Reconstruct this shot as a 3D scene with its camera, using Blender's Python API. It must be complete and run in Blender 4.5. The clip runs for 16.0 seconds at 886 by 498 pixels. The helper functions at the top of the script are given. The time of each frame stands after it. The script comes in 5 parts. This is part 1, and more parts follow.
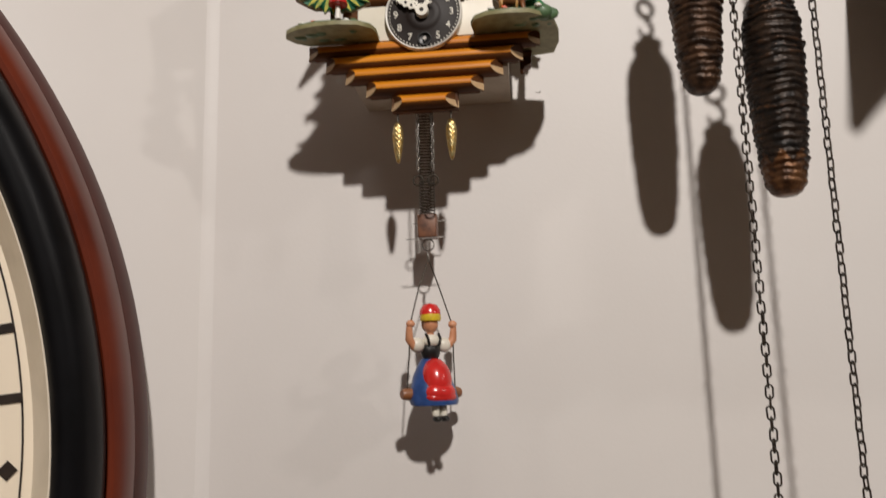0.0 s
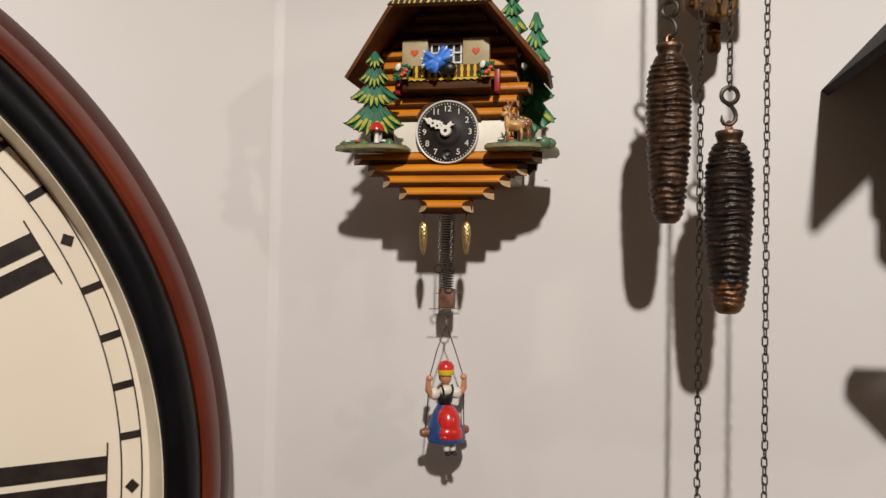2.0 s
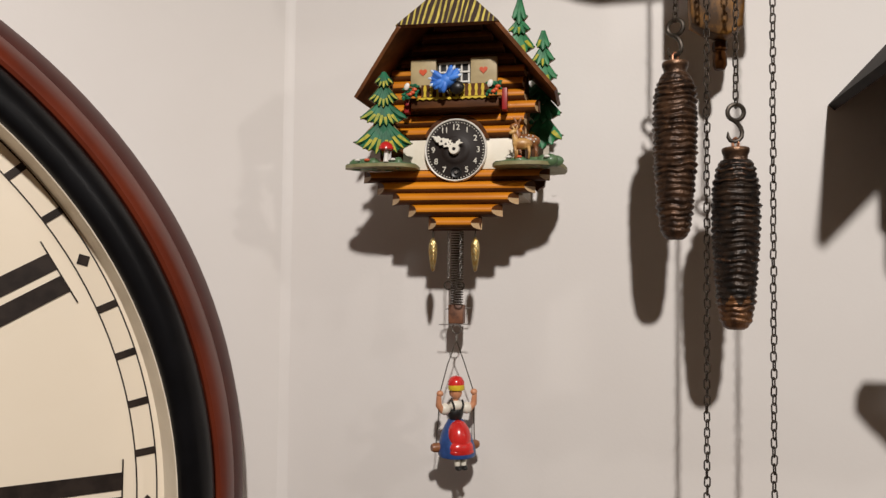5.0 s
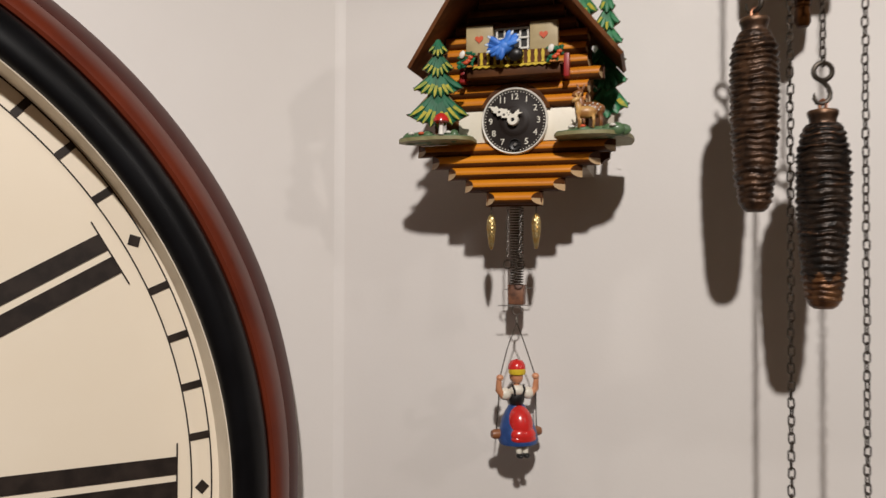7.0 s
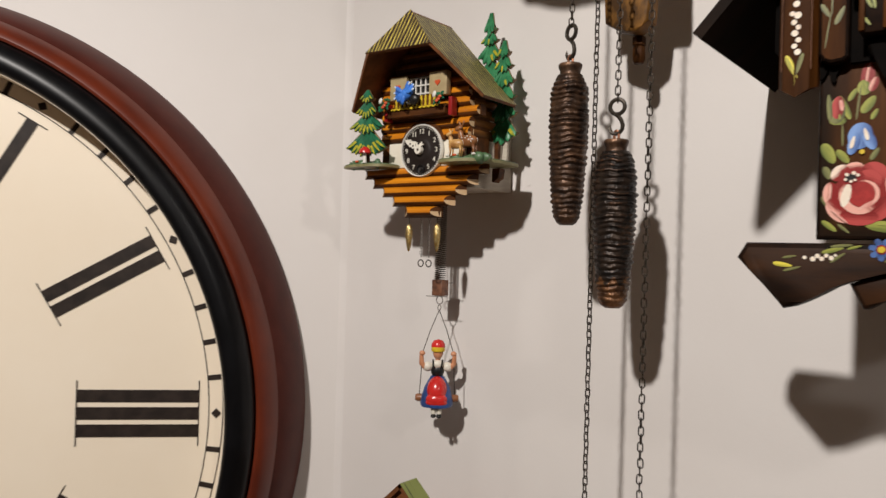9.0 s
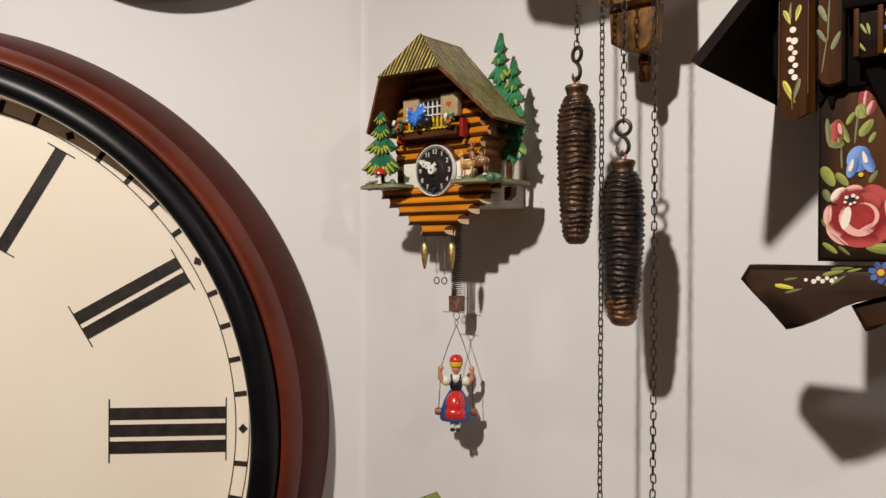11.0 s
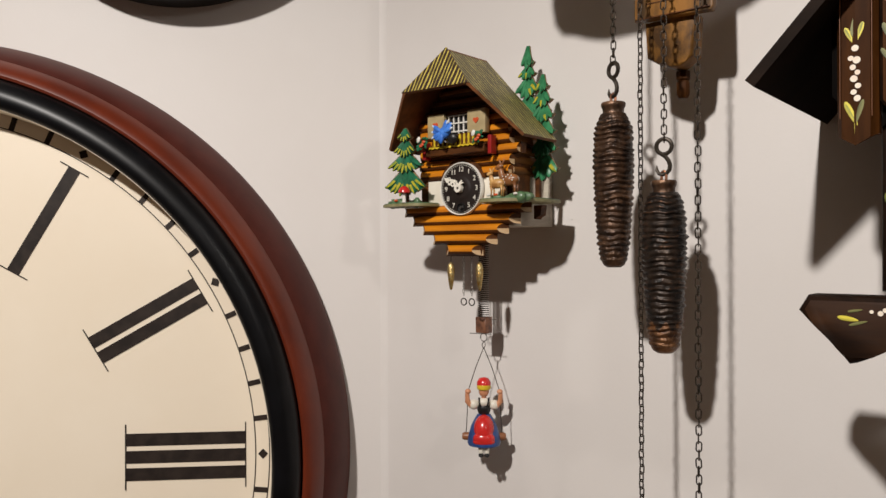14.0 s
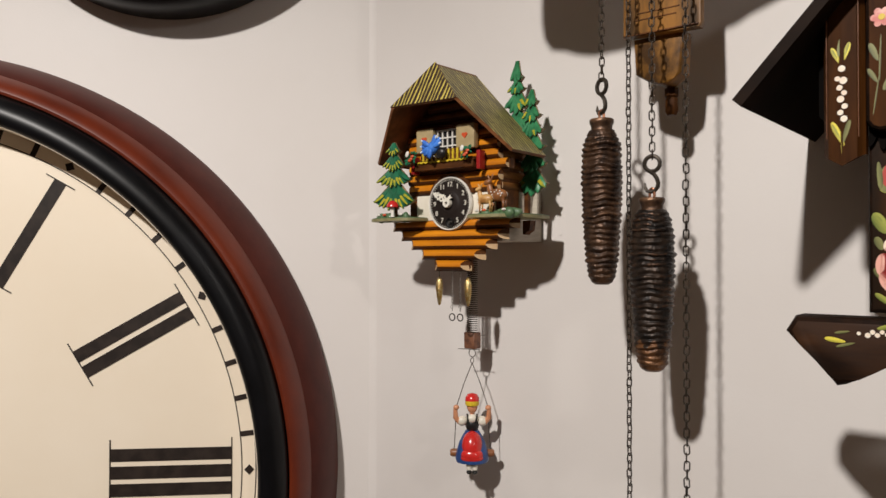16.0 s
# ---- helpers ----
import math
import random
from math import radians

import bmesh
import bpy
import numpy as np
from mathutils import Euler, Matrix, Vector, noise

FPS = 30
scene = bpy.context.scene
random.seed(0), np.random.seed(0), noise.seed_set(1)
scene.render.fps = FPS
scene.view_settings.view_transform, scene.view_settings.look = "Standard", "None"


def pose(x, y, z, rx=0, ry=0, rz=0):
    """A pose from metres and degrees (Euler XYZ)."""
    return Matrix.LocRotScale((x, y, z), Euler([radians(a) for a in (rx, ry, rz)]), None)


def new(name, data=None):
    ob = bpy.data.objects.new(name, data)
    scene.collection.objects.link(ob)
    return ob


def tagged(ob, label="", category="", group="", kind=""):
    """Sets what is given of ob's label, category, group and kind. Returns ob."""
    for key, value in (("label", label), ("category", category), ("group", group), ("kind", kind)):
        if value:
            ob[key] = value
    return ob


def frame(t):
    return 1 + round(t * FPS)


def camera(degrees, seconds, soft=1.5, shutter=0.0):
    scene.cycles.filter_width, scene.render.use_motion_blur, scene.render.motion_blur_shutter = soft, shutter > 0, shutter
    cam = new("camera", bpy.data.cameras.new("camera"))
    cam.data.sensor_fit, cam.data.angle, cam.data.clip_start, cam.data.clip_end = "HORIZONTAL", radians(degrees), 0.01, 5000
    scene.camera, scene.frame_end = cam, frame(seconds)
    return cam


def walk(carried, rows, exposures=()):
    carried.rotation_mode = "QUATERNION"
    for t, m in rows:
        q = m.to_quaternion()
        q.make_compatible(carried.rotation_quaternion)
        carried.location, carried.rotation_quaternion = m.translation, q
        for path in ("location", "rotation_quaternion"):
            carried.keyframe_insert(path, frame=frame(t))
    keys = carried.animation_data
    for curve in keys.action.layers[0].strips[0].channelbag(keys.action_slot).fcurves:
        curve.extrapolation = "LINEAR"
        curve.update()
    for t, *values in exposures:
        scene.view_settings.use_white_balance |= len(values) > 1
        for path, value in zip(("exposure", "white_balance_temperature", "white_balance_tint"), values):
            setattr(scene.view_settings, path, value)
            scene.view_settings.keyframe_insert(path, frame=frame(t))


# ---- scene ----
# ---- camera and walk ----
cam = camera(60.6, 16.0, soft=1.45, shutter=0.5)
METRES, EYE, TILT, LEAN, TURN = 0.65, 1.5, 0.0, 0.0, 6.48
ROWS = [
    (0.0, 0.0, 0.0, 0.0, 0.24, 9.25, 1.46),
    (0.5, -0.0033, -0.0105, 0.0311, 1.66, 9.87, 0.97),
    (1.0, 0.0049, -0.0326, 0.0727, 3.51, 7.56, -0.05),
    (1.5, 0.0202, -0.0964, 0.1292, 3.97, 3.23, -0.69),
    (2.0, 0.0445, -0.155, 0.144, 4.64, 1.44, -1.01),
    (2.5, 0.0491, -0.1874, 0.1514, 5.29, 0.75, -1.04),
    (3.0, 0.0568, -0.186, 0.1505, 5.49, 0.93, -0.99),
    (3.5, 0.0571, -0.1804, 0.1522, 5.62, 1.35, -0.89),
    (6.0, 0.0409, -0.1563, 0.1526, 5.51, 2.05, -0.45),
    (6.5, 0.0408, -0.1553, 0.1522, 6.49, 1.47, -0.22),
    (7.0, 0.0392, -0.1286, 0.146, 9.6, 0.89, -0.19),
    (7.5, 0.0698, -0.0777, 0.1495, 13.2, 0.42, -0.54),
    (8.0, 0.2378, -0.1063, 0.1523, 20.91, -0.4, -0.95),
    (8.5, 0.3381, -0.1468, 0.1678, 24.97, 0.18, -1.5),
    (9.0, 0.4501, -0.1756, 0.1563, 30.92, 0.24, -1.61),
    (9.5, 0.4991, -0.2039, 0.1671, 33.66, 0.3, -1.22),
    (12.0, 0.4408, -0.1654, 0.1875, 32.66, -0.06, 0.3),
    (12.5, 0.4294, -0.1616, 0.195, 32.72, -0.04, 0.42),
    (13.0, 0.4279, -0.1576, 0.1956, 32.74, -0.01, 0.43),
    (13.5, 0.4302, -0.1653, 0.1933, 33.03, 0.04, 0.3),
    (14.0, 0.4328, -0.1753, 0.2013, 33.18, 0.1, 0.18),
    (14.5, 0.4264, -0.1772, 0.2008, 33.39, 0.16, 0.05),
    (15.0, 0.4254, -0.1727, 0.2079, 33.28, 0.23, -0.0),
    (15.5, 0.4247, -0.169, 0.208, 32.97, 0.4, -0.0),
    (16.0, 0.4349, -0.1683, 0.2085, 32.68, 0.75, -0.03),
]
walk(cam, [(t, pose(0, 0, EYE, TILT, LEAN, TURN) @ pose(METRES * x, METRES * y, METRES * z, 90 + pitch, roll, yaw)) for t, x, y, z, yaw, pitch, roll in ROWS],
     exposures=[(0.0, -0.06), (0.5, -0.08), (1.0, -0.07), (1.8, 0.0), (6.5, 0.0), (7.0, -0.06), (7.5, -0.08), (8.0, -0.11), (8.5, -0.07), (9.2, 0.03), (9.6, 0.06), (12.0, 0.02), (16.0, 0.02)])

# ---- light: two ceiling downlights ----
WALL_Y, CORNER_X, CEIL = 0.4076, -0.181, 2.45


def lamp(name, at, watts, colour, radius, blend):
    data = bpy.data.lights.new(name, "SPOT")
    data.spot_size, data.spot_blend = radians(165), blend
    data.energy, data.color, data.shadow_soft_size = watts, colour, radius
    ob = new(name, data)
    ob.location = at
    return ob


lamp("downlight_lamp", (0.236, -0.797, 2.386), 77.0, (1.0, 0.940, 0.885), 0.029, 0.46)
lamp("downlight_lamp", (1.85, -0.60, 2.386), 18.5, (1.0, 0.940, 0.880), 0.038, 0.25)
world = bpy.data.worlds.new("room_dusk")
world.use_nodes = True
world.node_tree.nodes["Background"].inputs[0].default_value = (0.02, 0.02, 0.025, 1)
scene.world = world


# ---- materials ----
def mat(name, colour, rough=0.5, metal=0.0, second=None, scale=60.0, mix=(0.4, 0.6), bump=0.0, bump_scale=300.0, coat=0.0, stretch=(1, 1, 1), island=0.0, spec=0.5):
    m = bpy.data.materials.new(name)
    m.use_nodes = True
    nt = m.node_tree
    b = nt.nodes["Principled BSDF"]
    b.inputs["Roughness"].default_value, b.inputs["Metallic"].default_value = rough, metal
    b.inputs["Coat Weight"].default_value, b.inputs["Coat Roughness"].default_value = coat, 0.12
    b.inputs["Specular IOR Level"].default_value = spec
    co = nt.nodes.new("ShaderNodeTexCoord")
    mp = nt.nodes.new("ShaderNodeMapping")
    mp.inputs["Scale"].default_value = stretch
    nt.links.new(co.outputs["Object"], mp.inputs["Vector"])
    n = nt.nodes.new("ShaderNodeTexNoise")
    n.inputs["Scale"].default_value, n.inputs["Detail"].default_value, n.inputs["Roughness"].default_value = scale, 6, 0.6
    nt.links.new(mp.outputs["Vector"], n.inputs["Vector"])
    ramp = nt.nodes.new("ShaderNodeValToRGB")
    a = (*colour, 1)
    z = (*(second or [c * 0.85 for c in colour]), 1)
    ramp.color_ramp.elements[0].position, ramp.color_ramp.elements[0].color = mix[0], z
    ramp.color_ramp.elements[1].position, ramp.color_ramp.elements[1].color = mix[1], a
    nt.links.new(n.outputs["Fac"], ramp.inputs["Fac"])
    out = ramp.outputs["Color"]
    if island:
        geo = nt.nodes.new("ShaderNodeObjectInfo")
        hsv = nt.nodes.new("ShaderNodeHueSaturation")
        mul = nt.nodes.new("ShaderNodeMath")
        mul.operation, mul.inputs[1].default_value = "MULTIPLY_ADD", island
        mul.inputs[2].default_value = 1 - island / 2
        nt.links.new(geo.outputs["Random"], mul.inputs[0])
        nt.links.new(mul.outputs[0], hsv.inputs["Value"])
        nt.links.new(out, hsv.inputs["Color"])
        out = hsv.outputs["Color"]
    nt.links.new(out, b.inputs["Base Color"])
    if bump:
        n2 = nt.nodes.new("ShaderNodeTexNoise")
        n2.inputs["Scale"].default_value, n2.inputs["Detail"].default_value = bump_scale, 4
        nt.links.new(mp.outputs["Vector"], n2.inputs["Vector"])
        bp = nt.nodes.new("ShaderNodeBump")
        bp.inputs["Strength"].default_value, bp.inputs["Distance"].default_value = bump, 0.001
        nt.links.new(n2.outputs["Fac"], bp.inputs["Height"])
        nt.links.new(bp.outputs["Normal"], b.inputs["Normal"])
    return m


def striped(name, dark, light, along, pitch, width, wobble, rough=0.5, side=0.0, worn=0.0):
    """Hand-painted stripes across the object's axis 'along' (0, 1 or 2)."""
    m = bpy.data.materials.new(name)
    m.use_nodes = True
    nt = m.node_tree
    b = nt.nodes["Principled BSDF"]
    b.inputs["Roughness"].default_value = rough
    co = nt.nodes.new("ShaderNodeTexCoord")
    n = nt.nodes.new("ShaderNodeTexNoise")
    n.inputs["Scale"].default_value, n.inputs["Detail"].default_value = 90, 3
    drawn = nt.nodes.new("ShaderNodeMapping")
    drawn.inputs["Scale"].default_value = [1.0 if i == along else 0.25 for i in range(3)]
    nt.links.new(co.outputs["Object"], drawn.inputs["Vector"])
    nt.links.new(drawn.outputs["Vector"], n.inputs["Vector"])
    sep = nt.nodes.new("ShaderNodeSeparateXYZ")
    nt.links.new(co.outputs["Object"], sep.inputs[0])

    def math_node(op, a, c):
        k = nt.nodes.new("ShaderNodeMath")
        k.operation = op
        for i, v in enumerate((a, c)):
            if isinstance(v, (int, float)):
                k.inputs[i].default_value = v
            else:
                nt.links.new(v, k.inputs[i])
        return k.outputs[0]

    lean = math_node("MULTIPLY", sep.outputs[2], side)
    base = math_node("ADD", sep.outputs[along], lean)
    shift = math_node("MULTIPLY", n.outputs["Fac"], wobble)
    u = math_node("ADD", base, shift)
    f = math_node("FRACT", math_node("MULTIPLY", u, 1 / pitch), 0.0)
    n3 = nt.nodes.new("ShaderNodeTexNoise")
    n3.inputs["Scale"].default_value, n3.inputs["Detail"].default_value = 160, 2
    nt.links.new(drawn.outputs["Vector"], n3.inputs["Vector"])
    limit = math_node("ADD", math_node("MULTIPLY", n3.outputs["Fac"], width * 1.6), width * 0.2)
    on = math_node("LESS_THAN", f, limit)
    mixn = nt.nodes.new("ShaderNodeMix")
    mixn.data_type = "RGBA"
    nt.links.new(on, mixn.inputs[0])
    mixn.inputs[6].default_value, mixn.inputs[7].default_value = (*dark, 1), (*light, 1)
    if worn:
        patch = nt.nodes.new("ShaderNodeTexNoise")
        patch.inputs["Scale"].default_value, patch.inputs["Detail"].default_value = 420, 5
        nt.links.new(drawn.outputs["Vector"], patch.inputs["Vector"])
        fade = nt.nodes.new("ShaderNodeValToRGB")
        fade.color_ramp.elements[0].position, fade.color_ramp.elements[1].position = 0.38, 0.62
        thin = [d + (l - d) * (1 - worn) for d, l in zip(dark, light)]
        fade.color_ramp.elements[0].color, fade.color_ramp.elements[1].color = (*thin, 1), (*light, 1)
        nt.links.new(patch.outputs["Fac"], fade.inputs["Fac"])
        nt.links.new(fade.outputs["Color"], mixn.inputs[7])
    nt.links.new(mixn.outputs[2], b.inputs["Base Color"])
    return m


WALL = mat("eggshell_wall_paint", (0.735, 0.70, 0.672), 0.55, second=(0.712, 0.673, 0.642), scale=7, mix=(0.35, 0.65), bump=0.05, bump_scale=420)
FAR_WALL = mat("taupe_wall_paint", (0.26, 0.22, 0.185), 0.6, second=(0.24, 0.20, 0.17), scale=7, bump=0.1)
TRIM = mat("gloss_corner_paint", (0.735, 0.70, 0.672), 0.55, second=(0.72, 0.682, 0.652), scale=30)
CEILING = mat("white_ceiling_paint", (0.8, 0.79, 0.77), 0.8, bump=0.1)
FLOOR = mat("oak_floor", (0.32, 0.20, 0.12), 0.45, second=(0.2, 0.12, 0.07), stretch=(1, 8, 1), scale=6)
DIAL = mat("aged_cream_dial", (0.86, 0.765, 0.625), 0.45, second=(0.83, 0.725, 0.575), scale=9, mix=(0.3, 0.7), coat=0.35)
LIP = mat("ivory_lip_paint", (0.76, 0.68, 0.56), 0.55, second=(0.70, 0.62, 0.50), scale=30)
INK = mat("black_dial_ink", (0.016, 0.011, 0.009), 0.5, second=(0.030, 0.021, 0.017), scale=90, spec=0.3)
BLACK_GLOSS = mat("black_lacquer", (0.002, 0.002, 0.0025), 0.36, second=(0.004, 0.004, 0.005), scale=30, spec=0.24)
MAHOGANY = mat("mahogany_polish", (0.155, 0.024, 0.007), 0.42, second=(0.095, 0.015, 0.006), scale=18, mix=(0.3, 0.7), spec=0.34)
MAHOGANY_SHADED = mat("mahogany_shaded_edge", (0.085, 0.018, 0.012), 0.46, second=(0.058, 0.012, 0.008), scale=40, mix=(0.3, 0.7), spec=0.10)
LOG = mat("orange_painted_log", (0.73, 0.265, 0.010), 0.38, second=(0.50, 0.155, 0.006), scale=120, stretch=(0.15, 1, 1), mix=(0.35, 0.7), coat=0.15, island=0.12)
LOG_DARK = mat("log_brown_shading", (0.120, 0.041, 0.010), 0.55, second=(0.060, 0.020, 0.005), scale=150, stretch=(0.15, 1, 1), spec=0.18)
LOG_END = mat("log_cut_end", (0.52, 0.36, 0.20), 0.55, second=(0.48, 0.31, 0.16), scale=400)
ROOF_DARK = mat("roof_brown_underside", (0.20, 0.074, 0.026), 0.55, second=(0.12, 0.044, 0.015), scale=90, spec=0.2)
HIP_STRIPES = striped("yellow_stripes_on_brown", (0.036, 0.018, 0.011), (0.62, 0.50, 0.10), 0, 0.0034, 0.33, 0.0044, side=-0.13, worn=0.5)
SLOPE_STRIPES = striped("dry_thatch_stripes", (0.032, 0.018, 0.009), (0.52, 0.44, 0.13), 1, 0.0036, 0.46, 0.0030, worn=0.6)
GREEN_STRIPES = striped("moss_green_stripes", (0.05, 0.06, 0.015), (0.19, 0.22, 0.055), 1, 0.004, 0.9, 0.006)
WHITE_PANEL = mat("ivory_panel_paint", (0.80, 0.74, 0.62), 0.45, second=(0.76, 0.69, 0.56), scale=80)
CASE_WOOD = mat("unpainted_case_board", (0.55, 0.49, 0.40), 0.6, second=(0.47, 0.41, 0.33), scale=60, stretch=(1, 1, 5))
LOG_BROWN = mat("brown_side_log", (0.27, 0.105, 0.022), 0.5, second=(0.14, 0.052, 0.012), scale=120, stretch=(1, 0.15, 1), mix=(0.35, 0.7), spec=0.2, island=0.2)
SHUTTER = mat("tan_shutter_paint", (0.46, 0.36, 0.19), 0.5, second=(0.38, 0.29, 0.15), scale=90)
RED = mat("red_enamel", (0.60, 0.025, 0.022), 0.25, scale=120, coat=0.3)
RED_DARK = mat("dark_red_paint", (0.32, 0.012, 0.012), 0.4, scale=120)
HEART = mat("orange_red_paint", (0.70, 0.10, 0.03), 0.4)
WHITE = mat("white_paint", (0.80, 0.77, 0.70), 0.4, scale=200)
YELLOW = mat("yellow_paint", (0.70, 0.50, 0.03), 0.4, scale=200)
YELLOW_TIP = mat("yellow_green_strokes", (0.46, 0.39, 0.025), 0.52, scale=300, second=(0.22, 0.27, 0.025), spec=0.22)
TREE_GREEN = mat("bright_tree_green", (0.018, 0.155, 0.075), 0.5, second=(0.009, 0.090, 0.040), scale=150, stretch=(1, 1, 0.4), spec=0.22)
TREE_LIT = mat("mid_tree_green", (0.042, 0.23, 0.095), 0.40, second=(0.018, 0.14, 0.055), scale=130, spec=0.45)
EDGE_WOOD = mat("cut_plywood_edge", (0.30, 0.20, 0.10), 0.6, second=(0.18, 0.11, 0.05), scale=300)
MOSS = mat("moss_green_base", (0.10, 0.17, 0.075), 0.5, second=(0.055, 0.12, 0.05), scale=160, coat=0.15)
MOSS_EDGE = mat("olive_base_edge", (0.28, 0.26, 0.13), 0.55, second=(0.20, 0.18, 0.08), scale=200)
DEER = mat("deer_brown", (0.29, 0.115, 0.035), 0.4, second=(0.15, 0.055, 0.018), scale=180)
FAWN = mat("fawn_tan", (0.62, 0.37, 0.13), 0.4, second=(0.33, 0.15, 0.04), scale=180)
DIAL_BLACK = mat("black_plastic_dial", (0.018, 0.012, 0.010), 0.52, scale=80, spec=0.25)
HAND_IVORY = mat("ivory_plastic", (0.82, 0.78, 0.68), 0.4)
GOLD = mat("gold_plating", (0.66, 0.55, 0.28), 0.36, metal=1.0, second=(0.55, 0.34, 0.10), scale=500)
STEEL = mat("dull_steel_wire", (0.30, 0.28, 0.26), 0.4, metal=1.0)
CHAIN = mat("bronzed_chain", (0.060, 0.043, 0.031), 0.42, metal=0.7, second=(0.028, 0.020, 0.014), scale=400, island=0.5)
HOOK = mat("blackened_hook_iron", (0.065, 0.052, 0.040), 0.45, metal=0.6, second=(0.035, 0.027, 0.020), scale=300)
COPPER_PIN = mat("copper_pin", (0.62, 0.30, 0.18), 0.35, metal=1.0, second=(0.4, 0.17, 0.1), scale=500)
BIRD_BLUE = mat("bright_blue_plastic", (0.06, 0.23, 0.74), 0.5, second=(0.03, 0.14, 0.55), scale=160)
BIRD_PALE = mat("pale_blue_tips", (0.62, 0.72, 0.85), 0.4)
SKIN = mat("painted_flesh_tone", (0.62, 0.29, 0.16), 0.4, second=(0.52, 0.22, 0.11), scale=250)
BLOUSE = mat("cream_white_paint", (0.80, 0.75, 0.64), 0.4)
NAVY = mat("blue_skirt_paint", (0.03, 0.075, 0.24), 0.35, second=(0.018, 0.05, 0.17), scale=180)
BLACK = mat("black_paint", (0.010, 0.009, 0.009), 0.4)
SEAT_WOOD = mat("reddish_seat_wood", (0.26, 0.10, 0.04), 0.4)
PEND_WOOD = mat("brown_bob_wood", (0.20, 0.085, 0.045), 0.5, second=(0.09, 0.04, 0.025), scale=200)
SCORCHED = mat("scorched_honey_wood", (0.32, 0.145, 0.028), 0.5, second=(0.055, 0.027, 0.010), scale=38, stretch=(1.2, 1, 0.8), mix=(0.42, 0.62), bump=0.12, spec=0.15)
HONEY = mat("honey_stained_wood", (0.34, 0.15, 0.028), 0.45, second=(0.06, 0.032, 0.012), scale=55, stretch=(1.5, 1, 0.30), mix=(0.36, 0.62), bump=0.12)
WALNUT = mat("dark_walnut_stain", (0.165, 0.062, 0.016), 0.46, second=(0.032, 0.011, 0.004), scale=60, stretch=(1, 1, 0.12), mix=(0.34, 0.70), bump=0.08, spec=0.22)
WALNUT_DEEP = mat("deep_walnut_stain", (0.085, 0.029, 0.006), 0.5, second=(0.018, 0.0065, 0.002), scale=45, stretch=(1, 1, 0.15), mix=(0.38, 0.66), bump=0.08, spec=0.06)
WALNUT_FOOT = mat("walnut_stain_cross_grain", (0.058, 0.022, 0.007), 0.46, second=(0.010, 0.0045, 0.0025), scale=60, stretch=(0.16, 1, 0.8), mix=(0.40, 0.72), bump=0.1, spec=0.22)
WALNUT_EDGE = mat("scorched_walnut_edge", (0.018, 0.008, 0.004), 0.5, second=(0.006, 0.0035, 0.0025), scale=70, spec=0.06)
# Dark stain, taken down further to carry the shade around the balcony.
WALNUT_BLACK = mat("black_brown_stain_and_shade", (0.0045, 0.0025, 0.0016), 0.65, second=(0.002, 0.0012, 0.0009), scale=50, stretch=(0.3, 1, 1), spec=0.04)
ROOF_WALNUT = mat("dark_roof_stain", (0.015, 0.008, 0.005), 0.6, second=(0.008, 0.0045, 0.003), scale=50, stretch=(0.3, 1, 1), spec=0.08)
ROSE = mat("rose_red_paint", (0.40, 0.026, 0.022), 0.38, second=(0.24, 0.011, 0.010), scale=120, mix=(0.38, 0.62))
ROSE_DEEP = mat("deep_rose_paint", (0.27, 0.012, 0.010), 0.38, scale=220)
ROSE_PALE = mat("pale_pink_paint", (0.80, 0.46, 0.38), 0.38, second=(0.58, 0.16, 0.13), scale=130, mix=(0.38, 0.60))
CREAM = mat("cream_stroke_paint", (0.86, 0.78, 0.65), 0.38, second=(0.82, 0.68, 0.55), scale=260)
PAINT_BLUE = mat("cornflower_blue_paint", (0.085, 0.17, 0.42), 0.4, second=(0.03, 0.07, 0.22), scale=160, mix=(0.38, 0.62))
PAINT_LIME = mat("pale_leaf_highlight", (0.36, 0.37, 0.08), 0.42, second=(0.24, 0.27, 0.05), scale=200)


